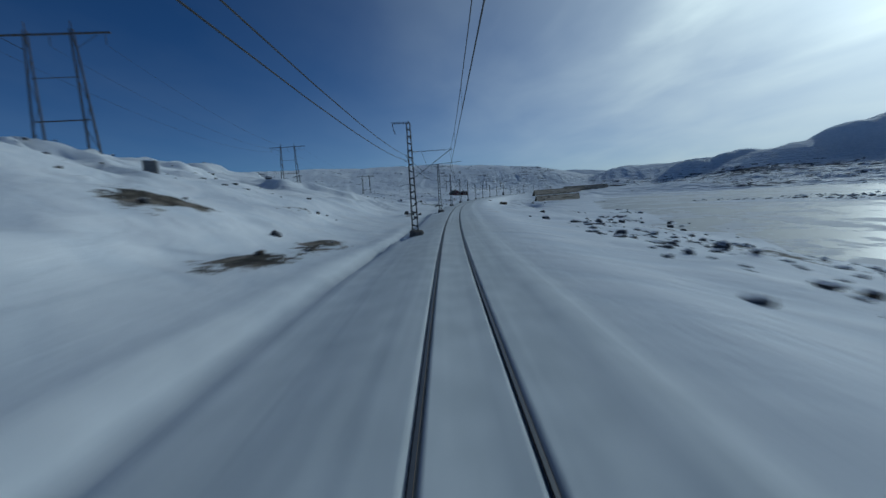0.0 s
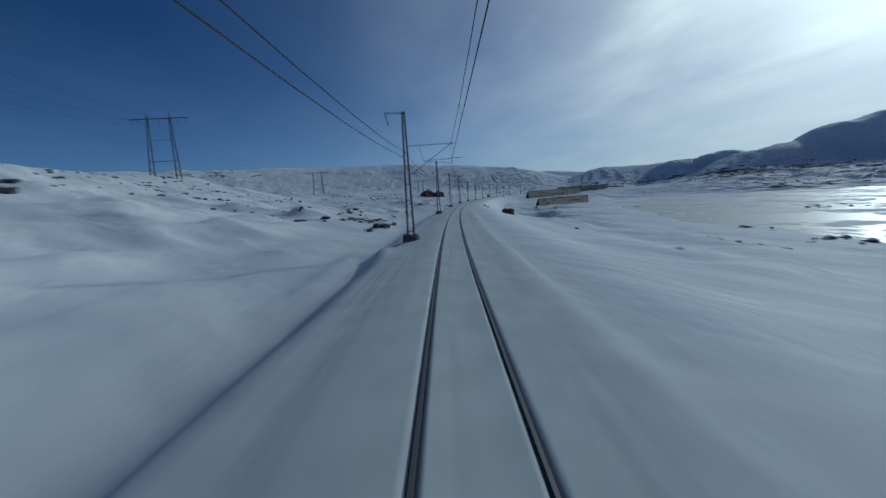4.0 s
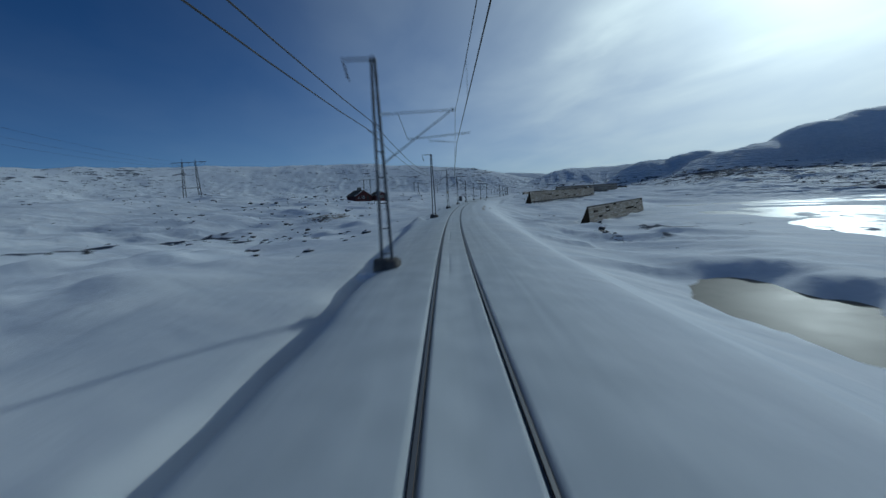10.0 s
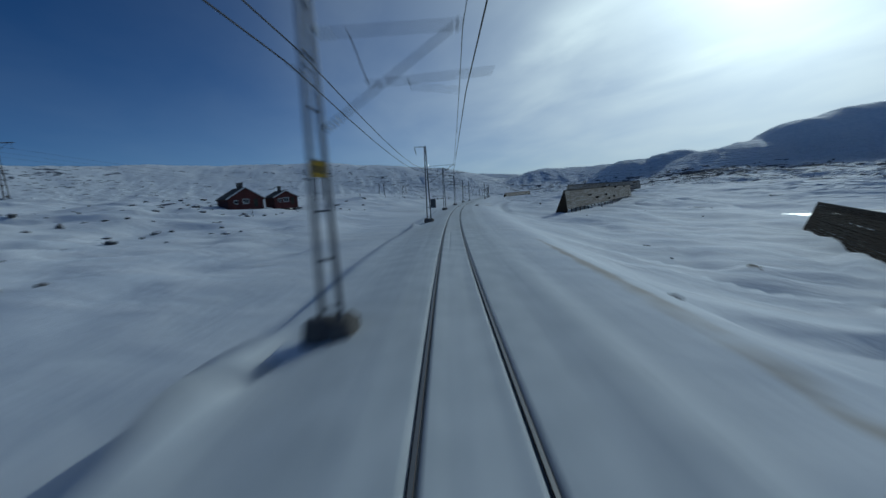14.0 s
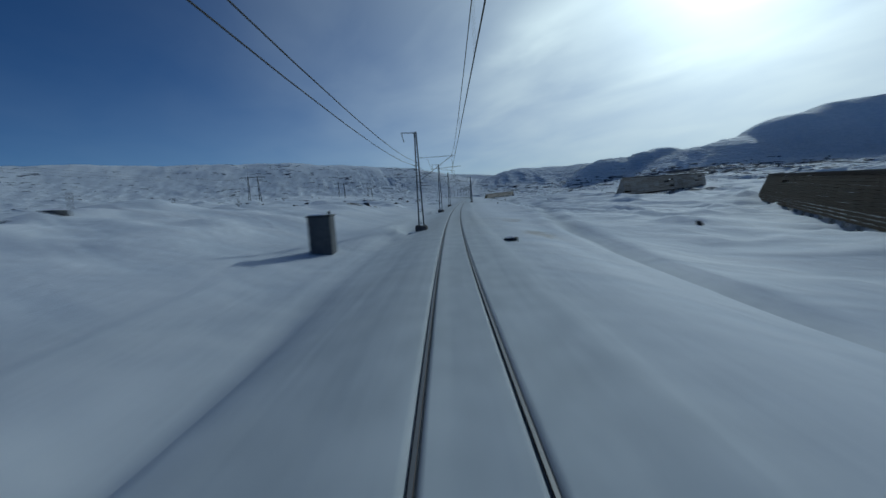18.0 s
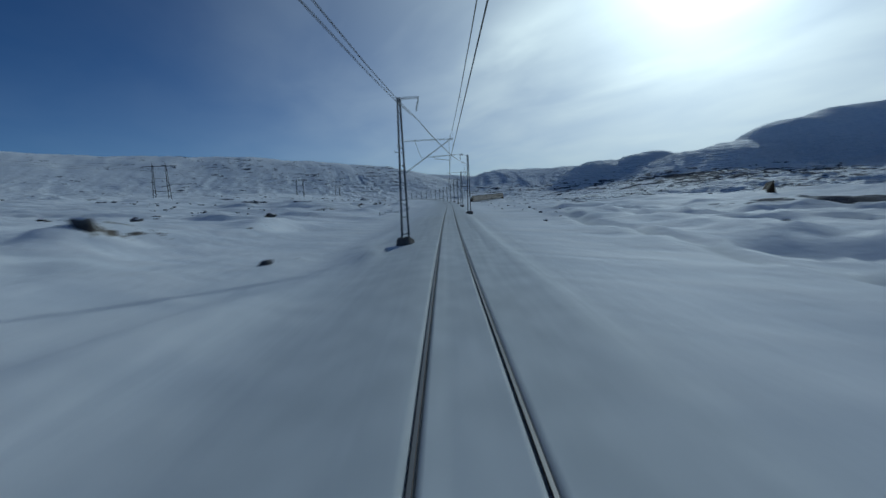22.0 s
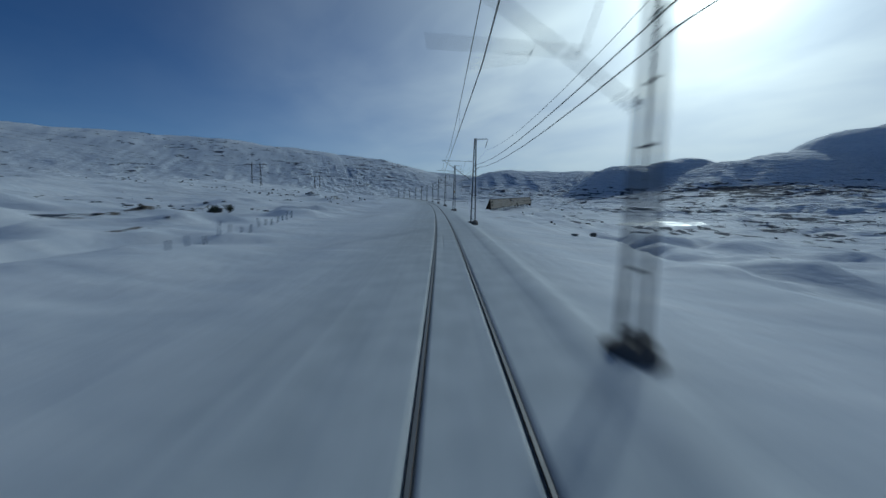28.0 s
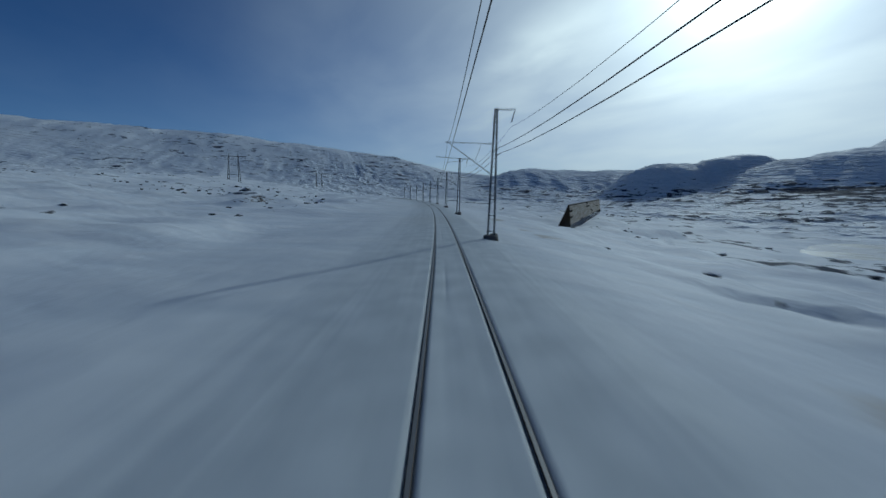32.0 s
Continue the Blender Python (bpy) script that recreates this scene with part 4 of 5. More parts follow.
for t, s, u in zip(MAST_T, MAST_S, MAST_U):
    m = mast_pose(s, u)
    if t < 4:
        if first_lattice is None:
            first_lattice = lattice_mast()
            first_lattice.matrix_world = m
            made = first_lattice
        else:
            made = copy_thing(first_lattice, m)
    elif 22 < t < 25.5:
        if in_mast is None:
            in_mast = pole_mast(1, 1, 9.85)
            in_mast.matrix_world = m
            made = in_mast
        else:
            made = copy_thing(in_mast, m)
    else:
        if out_mast is None:
            out_mast = pole_mast(-1, 0, 9.45)
            out_mast.matrix_world = m
            made = out_mast
        else:
            made = copy_thing(out_mast, m)
    if 14 < t < 15 or 31 < t < 32:
        part("plate", box((0.30, 0.03, 0.36), (0.02, -0.09, 4.15)), M_YELLOW, made, "yellow enamel plate with a dark mark")
        part("plate_mark", box((0.14, 0.01, 0.16), (0.02, -0.112, 4.15)), M_DARKSTEEL, made, "dark mark")


def straight_points(p0, p1, sag, n):
    return [Vector(p0).lerp(Vector(p1), k / n) - Vector((0, 0, 4 * sag * (k / n) * (1 - k / n))) for k in range(n + 1)]


def build_wires():
    """Contact wire, messenger wire with droppers, and the feeders on the masts."""
    st = [-40.0, -4.0] + MAST_S
    su = [MAST_LEFT] * 2 + MAST_U
    reach = [u + (3.35 if u < 0 else -3.2) + (0.12 if k % 2 else -0.12) for k, u in enumerate(su)]
    line = thing("overhead_line", Matrix.Identity(4), "thin dark overhead contact line hung above the track", "overhead line")
    at = lambda s, u, z: Vector(track_point(s, u, 0)) + Vector((0, 0, z))
    contact, mess = bmesh.new(), bmesh.new()
    cp, mp, drops = [], [], []
    for k in range(len(st) - 1):
        a, b = at(st[k], reach[k], WIRE_Z), at(st[k + 1], reach[k + 1], WIRE_Z)
        c, d = at(st[k], reach[k], MESS_Z), at(st[k + 1], reach[k + 1], MESS_Z)
        cp += straight_points(a, b, 0.03, 4)[:-1]
        pts = straight_points(c, d, 0.85, 10)
        mp += pts[:-1]
        for f in (2, 4, 6, 8):
            drops.append((pts[f], a.lerp(b, f / 10)))
    part("contact_wire", tube(cp, 0.012, 5, contact), M_WIRE, line)
    part("messenger_wire", tube(mp, 0.010, 5, mess), M_WIRE, line)
    for hi, lo in drops[:70]:
        part("dropper", tube([hi, lo], 0.004, 4), M_WIRE, line)
    for o, z, rad in ((0.24, 6.46, 0.017), (0.44, 6.14, 0.017)):
        pts = []
        for k in range(len(st) - 1):
            sd = [-1 if u < 0 else 1 for u in (su[k], su[k + 1])]
            a = level_point(st[k], su[k] + sd[0] * o, z)
            b = level_point(st[k + 1], su[k + 1] + sd[1] * o, z)
            if 550 < st[k] < 562:
                a = level_point(st[k], su[k] + 0.75 + o, 8.35 - 1.2 * (o - 0.24))
            if 590 < st[k] < 604:
                a = level_point(st[k], su[k] - 0.45 + 3.5 * (o - 0.24), 8.2 - 2 * (o - 0.24))
            if 590 < st[k + 1] < 604:
                b = level_point(st[k + 1], su[k + 1] - 0.45 + 3.5 * (o - 0.24), 8.2 - 2 * (o - 0.24))
            if 550 < st[k + 1] < 562:
                b = level_point(st[k + 1], su[k + 1] + 0.75 + o, 8.35 - 1.2 * (o - 0.24))
            pts += straight_points(a, b, 0.58, 8)[:-1]
        tagged(to_ob("feeder_wire", tube(pts, rad, 5), M_WIRE), "dark stranded feeder wire along the masts", "wire", "feeder wires")
    pts = []
    for k in range(len(st) - 1):
        if MAST_U[max(k - 2, 0)] > 0 and k >= 2:
            o, z = (-0.7, 8.6) if 590 < st[k] < 604 else (1.12, 7.95)
            pts += straight_points(level_point(st[k], su[k] + o, z), level_point(st[k + 1], su[k + 1] + 1.12, 7.95), 0.8, 8)[:-1]
    tagged(to_ob("earth_wire", tube(pts, 0.010, 5), M_WIRE), "thin dark wire hung from the mast arms", "wire", "feeder wires")


build_wires()


# ---- power line on the hillside ----
def pylon(x, y, z, height, turn):
    root = thing("power_pylon", pose(x, y, z, 0, 0, turn), "dark portal pylon with two legs and long crossarm on hillside", "pylon", "power line pylons")
    k = height / 24
    for sd in (-1, 1):
        for b in (-1, 1):
            part("leg_pole", tube([(sd * 5.2 * k + b * 0.75 * k, b * 0.5 * k, -1.2), (sd * 4.3 * k + b * 0.22 * k, b * 0.12 * k, height)], 0.22, 6, None, 0.16), M_WOODPOLE, root)
        for i in range(5):
            f0, f1 = i / 5, (i + 1) / 5
            e = lambda f, b: (sd * (5.2 - 0.9 * f) * k + b * (0.75 - 0.53 * f) * k, b * (0.5 - 0.38 * f) * k, f * height)
            part("leg_brace", tube([e(f0, -1 if i % 2 else 1), e(f1, 1 if i % 2 else -1)], 0.08, 4), M_WOODPOLE, root)
    part("crossarm", beam((-11.5 * k, 0, height * 0.965), (11.5 * k, 0, height * 0.965), 0.28, 0.32), M_WOODPOLE, root)
    part("upper_brace", beam((-4.7 * k, 0, height * 0.62), (4.7 * k, 0, height * 0.62), 0.12, 0.12), M_WOODPOLE, root)
    part("lower_brace", beam((-5.2 * k, 0, height * 0.27), (5.2 * k, 0, height * 0.27), 0.22, 0.22), M_WOODPOLE, root)
    for sd in (-1, 1):
        part("stay", tube([(sd * 4.6 * k, 0, height * 0.84), (sd * 9.0 * k, 0, height * 0.95)], 0.06, 4), M_WOODPOLE, root)
        part("earth_peak", tube([(sd * 4.3 * k, 0, height), (sd * 4.3 * k, 0, height + 1.6 * k)], 0.09, 5), M_WOODPOLE, root)
    for cx in (-10.5, 0, 10.5):
        part("insulator_string", disc_string((cx * k, 0, height * 0.95), (cx * k, 0, height * 0.95 - 2.0), 7, 0.13), M_DARKSTEEL, root)
    return root


PYLONS = [(-76, 88, 24, 5), (-98, 277, 24.2, 0), (-95.6, 538, 23.5, -8), (13, 875, 25.5, -17), (119, 1198, 25, -17), (211, 1514, 24, -17)]
PYLON_TOPS = []
for x, y, hgt, turn in PYLONS:
    z = ground_z(x, y)
    pylon(x, y, z, hgt, turn)
    PYLON_TOPS.append((x, y, z + hgt * 0.95 - 2.0, turn, hgt / 24))
for cx in (-10.5, 0, 10.5):
    pts = []
    for (x0, y0, z0, t0, k0), (x1, y1, z1, t1, k1) in zip(PYLON_TOPS, PYLON_TOPS[1:]):
        a = Vector((x0 + cx * k0 * math.cos(radians(t0)), y0 + cx * k0 * math.sin(radians(t0)), z0))
        b = Vector((x1 + cx * k1 * math.cos(radians(t1)), y1 + cx * k1 * math.sin(radians(t1)), z1))
        pts += straight_points(a, b, 5.0, 14)[:-1]
    tagged(to_ob("power_conductor", tube(pts, 0.03, 4), M_WIRE), "thin sagging conductor strung between the pylons", "wire", "power line conductors")


# ---- snow screens ----
def snow_screen(p0, p1, base0, base1, height, label, slant=0.62, spread=0.28):
    """A long screen of planks that lean back on timber trestles. The planks face left of the way from p0 to p1."""
    a, b = Vector((*p0, base0)), Vector((*p1, base1))
    length = (b - a).length
    yaw = math.degrees(math.atan2(b.y - a.y, b.x - a.x))
    tilt = -math.degrees(math.asin((b.z - a.z) / length))
    root = thing("snow_screen", pose(a.x, a.y, a.z, 0, tilt, yaw), label, "snow screen", "snow screens")
    bays = max(2, round(length / 4.2))
    bay = length / bays
    lean = height * slant
    slope = math.hypot(height, lean)
    rows_n = 14
    ph = slope / rows_n
    meshes = []
    for v in range(3):
        bm = box((bay * (1.0 - 0.004 * v), ph * (0.93 - 0.03 * v), 0.05), bevel=0.0)
        me = bpy.data.meshes.new("plank")
        bm.to_mesh(me)
        bm.free()
        me.materials.append(M_PLANK)
        meshes.append(me)
    rnd = random.Random(int(length * 10))
    for j in range(rows_n):
        for i in range(bays):
            if rnd.random() < 0.02:
                continue
            d = (j + 0.5) * ph
            m = Matrix.Translation((bay * (i + 0.5), -d * lean / slope, d * height / slope)) @ Matrix.Rotation(math.pi - math.atan2(height, lean), 4, "X") @ Matrix.Rotation(rnd.uniform(-0.004, 0.004), 4, "Z")
            shared("plank", meshes[rnd.randrange(3)], root, m)
    bh = height * 0.86 / 9
    back = bpy.data.meshes.new("back_board")
    bm = box((bay * 0.995, 0.045, bh * 0.95))
    bm.to_mesh(back)
    bm.free()
    back.materials.append(M_PLANK if 190 < p0[0] < 200 else M_PALEPLANK)
    for j in range(9):
        for i in range(bays):
            if rnd.random() < 0.05:
                continue
            shared("back_board", back, root, Matrix.Translation((bay * (i + 0.5), -lean - 0.24 - spread * height * (1 - (0.12 + (j + 0.5) * 0.86 / 9)), height * 0.12 + (j + 0.5) * bh)) @ Matrix.Rotation(-math.atan(spread), 4, "X") @ Matrix.Rotation(rnd.uniform(-0.006, 0.006), 4, "Y"))
    for i in range(bays + 1):
        x = bay * i
        part("rafter", beam((x, -0.05, -1.0), (x, -lean - 0.05, height), 0.16, 0.2), M_WOODPOLE, root)
        part("prop", beam((x, -lean - 0.1, height - 0.1), (x, -lean - height * spread, -1.2), 0.15, 0.15), M_WOODPOLE, root)
        part("tie", beam((x, -lean * 0.5, height * 0.48), (x, -lean - height * spread * 0.5, height * 0.42), 0.1, 0.12), M_WOODPOLE, root)
    for x in (-0.1, length + 0.1):
        panel = [(0, 0.0), (-lean, height), (-lean - 0.2, height), (-lean - spread * height - 0.2, 0.0), (-lean - spread * height - 0.2, -0.6), (0, -0.6)]
        bm = bmesh.new()
        rings = [[bm.verts.new((x + k * 0.04, py, pz)) for py, pz in panel] for k in (-1, 1)]
        for k in range(6):
            bm.faces.new((rings[0][k], rings[0][(k + 1) % 6], rings[1][(k + 1) % 6], rings[1][k]))
        bm.faces.new(list(reversed(rings[0])))
        bm.faces.new(rings[1])
        bmesh.ops.recalc_face_normals(bm, faces=bm.faces)
        part("end_panel", bm, M_PALEPLANK if 140 < p0[0] < 160 else M_PLANK, root, "boarded end")
    part("top_beam", beam((0, -lean, height + 0.05), (length, -lean, height + 0.05), 0.16, 0.16), M_WOODPOLE, root)
    return root


SCREENS = [((73.2, 344.5), (124.5, 396.5), -7.6, -7.8, 5.6), ((90, 429.3), (158, 494.8), -2.6, -2.0, 5.2), ((149, 529.5), (215, 560.5), -0.5, 0.0, 5.4), ((196.5, 581.0), (268, 628), -0.9, -1.4, 4.2), ((228, 813.5), (295, 888), -2.6, -1.2, 4.4)]
for p0, p1, b0, b1, hgt in SCREENS:
    snow_screen(p0, p1, b0, b1, hgt, "long weathered plank snow screen leaning on timber trestles in snow", 0.4, 0.12)


# ---- cabins ----
def window(root, at, w, h, axis):
    fr = part("window", box((w, 0.07, h) if axis == "y" else (0.07, w, h), at), M_WHITE, root, "white framed window")
    d = Vector((0, -0.03, 0)) if axis == "y" else Vector((0.03, 0, 0))
    for k in (-1, 1):
        o = Vector((k * w * 0.23, 0, 0)) if axis == "y" else Vector((0, k * w * 0.23, 0))
        p = Vector(at) + d + o
        part("pane", box((w * 0.38, 0.03, h * 0.8) if axis == "y" else (0.03, w * 0.38, h * 0.8), p), M_PANE, fr)


def cabin(x, y, z, turn, length, width, wall, ridge, label, chimneys):
    """A gabled cabin; its ridge runs along local y, its gables face -y and +y."""
    root = thing("cabin", pose(x, y, z, 0, 0, turn), label, "cabin", "cabins by the line")
    hw, hl = width / 2, length / 2
    bm = bmesh.new()
    prof = [(-hw, -1.0), (hw, -1.0), (hw, wall), (0, ridge - 0.12), (-hw, wall)]
    rings = [[bm.verts.new((px, py, pz)) for px, pz in prof] for py in (-hl, hl)]
    for k in range(5):
        bm.faces.new((rings[0][k], rings[0][(k + 1) % 5], rings[1][(k + 1) % 5], rings[1][k]))
    bm.faces.new(list(reversed(rings[0])))
    bm.faces.new(rings[1])
    bmesh.ops.recalc_face_normals(bm, faces=bm.faces)
    body = part("wall", bm, M_RED, root, "dark red board wall")
    for k in range(int(length / 0.45)):
        py = -hl + 0.3 + k * 0.45
        for sd in (-1, 1):
            part("batten", box((0.04, 0.05, wall), (sd * (hw + 0.015), py, wall / 2)), M_RED, body)
    for k in range(int(width / 0.45)):
        px = -hw + 0.3 + k * 0.45
        top = wall + (ridge - wall) * (1 - abs(px) / hw) - 0.2
        part("batten", box((0.05, 0.04, top), (px, -hl - 0.015, top / 2)), M_RED, body)
    for sd in (-1, 1):
        run = math.hypot(hw + 0.45, (ridge - wall) * (hw + 0.45) / hw)
        ang = math.atan2(ridge - wall, hw)
        bm = box((run, length + 0.9, 0.16), (sd * (hw + 0.45) / 2, 0, ridge - (ridge - wall) * (hw + 0.45) / hw / 2), turn=Matrix.Rotation(sd * ang, 4, "Y"), bevel=0.03)
        part("roof_slope", bm, M_ROOF, root, "dark roof slope with thin snow")
        bm = box((run, 0.06, 0.24), (sd * (hw + 0.45) / 2, -hl - 0.47, ridge - (ridge - wall) * (hw + 0.45) / hw / 2), turn=Matrix.Rotation(sd * ang, 4, "Y"))
        part("bargeboard", bm, M_WHITE, root)
    for cy in chimneys:
        ch = part("chimney", box((0.7, 0.7, 1.5), (0.1, cy, ridge + 0.45), bevel=0.02), M_CONCRETE, root)
        part("chimney_cap", box((0.9, 0.9, 0.1), (0.1, cy, ridge + 1.25)), M_CONCRETE, ch)
    window(root, (0, -hl - 0.03, wall * 0.62), 1.5, 1.2, "y")
    window(root, (-hw * 0.55, -hl - 0.03, wall * 0.55), 0.9, 1.0, "y")
    window(root, (hw + 0.03, -hl * 0.3, wall * 0.6), 1.1, 1.0, "x")
    window(root, (hw + 0.03, hl * 0.4, wall * 0.6), 1.1, 1.0, "x")
    door = part("door", box((0.95, 0.08, 1.95), (hw * 0.55, -hl - 0.04, 0.95)), M_ROOF, root, "dark plank door")
    part("handle", box((0.03, 0.06, 0.12), (hw * 0.55 - 0.35, -hl - 0.1, 1.0)), M_STEEL, door)
    return root


cabin(12.8, 452, 3.0, 28, 9.5, 8.5, 2.3, 4.9, "dark red wooden cabin with turf roof half sunk in snow", (0.6, -1.8))
cabin(22.3, 456, 3.1, 28, 7.0, 6.2, 2.1, 3.7, "small dark red wooden cabin with pale gable in snow", (1.0,))


def kiosk():
    p = (64.3, 454.7)
    root = thing("trackside_kiosk", pose(p[0], p[1], -0.55, 0, 0, -16), "dark grey sheet metal trackside kiosk standing in snow", "kiosk")
    part("body", box((1.45, 1.35, 2.7), (0, 0, 1.35), bevel=0.03), M_KIOSK, root)
    part("roof", box((1.6, 1.5, 0.12), (0, 0, 2.76), bevel=0.03), M_DARKSTEEL, root)
    d = part("door", box((0.8, 0.04, 1.9), (0.05, -0.69, 1.25), bevel=0.01), M_KIOSK, root)
    part("handle", box((0.03, 0.05, 0.16), (0.36, -0.73, 1.25)), M_STEEL, d)
    for k in range(5):
        part("louvre", box((0.04, 0.5, 0.04), (0.74, 0, 1.9 + k * 0.12)), M_DARKSTEEL, root)
    part("vent_pipe", tube([(0.5, 0.2, 2.8), (0.5, 0.2, 3.05)], 0.09, 8), M_DARKSTEEL, root)
    part("snow_cap", boulder_mesh(4, 0.62, 0.6, 0.08, 0.2), M_CAP, root, "thin snow cap", False).location = (-0.1, 0, 2.82)


kiosk()

# ---- fence half buried in the snow ----
M_SLAT = simple("frosted grey slat", (0.42, 0.44, 0.46), (0.64, 0.66, 0.68), 1.5, 0.9, 0.0, 0.4, 0.02, (1, 1, 0.2), 0.5, spec=0.1)


def snow_fence(s0, step, count, u_at, seed):
    """Upright boards in a loose row, each leaning its own way, sunk in drifted snow."""
    r = random.Random(seed)
    root = thing("snow_fence", Matrix.Identity(4), "row of grey upright boards half buried in drifted snow", "fence", "snow fences")
    for k in range(count):
        s = s0 + k * step + r.uniform(-0.2, 0.2)
        p = level_point(s, u_at(s))
        turn = Matrix.Rotation(-line_at(s)[2] + r.uniform(-0.5, 0.5), 4, "Z") @ Matrix.Rotation(r.uniform(-0.12, 0.12), 4, "Y") @ Matrix.Rotation(r.uniform(-0.15, 0.15), 4, "X")
        high = r.uniform(0.6, 1.15)
        part("board", box((r.uniform(0.08, 0.17), 0.04, high + 0.5), (p.x, p.y, ground_z(p.x, p.y) + high / 2 - 0.25), turn=turn, bevel=0.01), M_SLAT, root)
    return root


snow_fence(629, 1.8, 26, lambda s: -17.5 + 0.07 * (s - 620), 5)
snow_fence(697, 2.6, 14, lambda s: -17.0 - 0.12 * (s - 700), 6)

stakes = [(36.5, 441), (44, 470), (47.5, 486), (52, 505), (58, 528), (20, 428)]
for x, y in stakes:
    z = ground_z(x, y)
    tagged(to_ob("marker_stake", tube([(x, y, z - 0.3), (x + 0.1, y, z + 1.7)], 0.05, 5), M_WOODPOLE), "thin dark wooden marker stake stuck in snow", "stake", "marker stakes")

# ---- concrete block on the hillside ----
block = thing("concrete_block", pose(-41.6, 61.3, ground_z(-41.6, 61.3), 0, 0, 25), "weathered grey concrete block standing on snowy hillside", "block")
part("body", box((1.7, 1.7, 2.6), (0, 0, 0.5), bevel=0.06), M_STEEL, block, "weathered grey concrete")
part("snow_cap", boulder_mesh(6, 0.95, 0.95, 0.16, 0.2, 2), M_CAP, block, "thin snow cap", False).location = (0, 0, 1.8)

# ---- water and ice ----
def sheet(name, cx, cy, z, rx, ry, turn, mat_, label, seed, n=90):
    bm = bmesh.new()
    ring = []
    for k in range(n):
        a = 2 * math.pi * k / n
        r = 1 + 0.22 * noise.noise(Vector((math.cos(a) * 1.4 + seed, math.sin(a) * 1.4, seed))) + 0.08 * noise.noise(Vector((math.cos(a) * 5 + seed, math.sin(a) * 5, seed)))
        x, y = rx * r * math.cos(a), ry * r * math.sin(a)
        t = radians(turn)
        ring.append(bm.verts.new((cx + x * math.cos(t) - y * math.sin(t), cy + x * math.sin(t) + y * math.cos(t), z)))
    bm.faces.new(ring)
    return tagged(to_ob(name, bm, mat_), label, "water", "", "structure")


sheet("lake", 205, 210, LAKE_Z, 230, 380, -14, M_ICE, "wide lake of wet grey ice with snow patches", 1.3)
POOL_LOOK = [("pond", M_POND, "small pond of brown grey ice in snow"), ("tarn", M_ICE, "small tarn of shining wet ice"),
             ("melt_pool", M_ICE, "short pool of shining meltwater"), ("melt_pool", M_ICE, "short pool of shining meltwater")]
for k, ((px, py, pz, rx, ry, turn), (nm, mt, lab)) in enumerate(zip(POOLS, POOL_LOOK)):
    sheet(nm, px, py, pz, rx * 1.3, ry * 1.3, turn, mt, lab, 4.1 + k, 48)

# ---- thin tubes added for dark cracks along the crest of the ploughed snow ----
for s0, s1, u0 in ((148.2, 151.5, 2.75), (219.8, 223.6, 2.8), (750.9, 753.0, 2.45)):
    pts = []
    for k in range(9):
        p = level_point(s0 + (s1 - s0) * k / 8, u0 + 0.03 * math.sin(k * 1.3))
        pts.append((p.x, p.y, ground_z(p.x, p.y) + 0.03 - 0.06 * (2 * k / 8 - 1) ** 4))
    tagged(to_ob("cable", tube(pts, 0.016, 6), M_WIRE), "thin dark tube added for a dark crack in the ploughed snow", "cable", "cables in the snow")

# ---- low bushes ----
M_LEAF = simple("dark evergreen leaf", (0.016, 0.026, 0.014), (0.05, 0.065, 0.03), 3, 0.7, 0.0, 0.3, 0.01, vary=0.4)


def juniper(x, y, wide, high, seed):
    """A low evergreen bush: bent stems and a crown of many small upright sprigs."""
    r = random.Random(seed)
    root = thing("juniper_bush", pose(x, y, ground_z(x, y), 0, 0, r.uniform(0, 360)), "dark green juniper bush standing out of the snow", "bush", "bushes in the snow")
    stems, crown = bmesh.new(), bmesh.new()
    for k in range(9):
        a, d = r.uniform(0, 2 * math.pi), r.uniform(0.2, 1.0) * wide * 0.5
        tip = Vector((math.cos(a) * d, math.sin(a) * d, high * r.uniform(0.45, 1.0) * (1 - 0.35 * d / wide)))
        tube([(0.1 * tip.x, 0.1 * tip.y, -0.2), tip * 0.55 + Vector((0, 0, -0.05)), tip], 0.035, 5, stems, 0.012)
        for _ in range(46):
            f = r.uniform(0.3, 1.05)
            c = tip * f + Vector((r.gauss(0, 0.16), r.gauss(0, 0.16), r.gauss(0, 0.12))) * wide * 0.5
            c.z = max(c.z, 0.02)
            up = Vector((r.gauss(0, 0.5), r.gauss(0, 0.5), 1)).normalized() * r.uniform(0.12, 0.26)
            side = up.cross(Vector((r.gauss(0, 1), r.gauss(0, 1), 0.1))).normalized() * r.uniform(0.03, 0.06)
            v = [crown.verts.new(q) for q in (c - side, c + side, c + up * 0.6 + side * 0.8, c + up, c + up * 0.6 - side * 0.8)]
            crown.faces.new(v)
    part("stems", stems, M_WOODPOLE, root)
    part("crown", crown, M_LEAF, root, "dense dark green sprigs")


juniper(137.2, 723.2, 1.9, 1.5, 3)
juniper(139.3, 724.0, 1.5, 1.25, 8)

# ---- rocks ----
def boulder(x, y, sx, sy, sz, seed, label="dark grey boulder with lichen lying in snow", mat_=None, sink=0.42, level=2, grp="boulders in the snow", facets=13, rough=0.7):
    bm = boulder_mesh(seed, sx, sy, sz, rough, level, facets)
    z = ground_z(x, y)
    bmesh.ops.transform(bm, matrix=pose(x, y, z + sz * (1 - 2 * sink), 0, 0, seed * 47 % 360), verts=bm.verts)
    return tagged(to_ob("boulder", bm, mat_ or M_ROCK, sx < 0.45), label, "boulder", grp)


boulder(32.9, 234.0, 2.0, 1.6, 1.3, 14, "large dark rust-brown boulder beside the embankment", M_RUSTROCK, 0.3, 4, facets=0, rough=0.34)
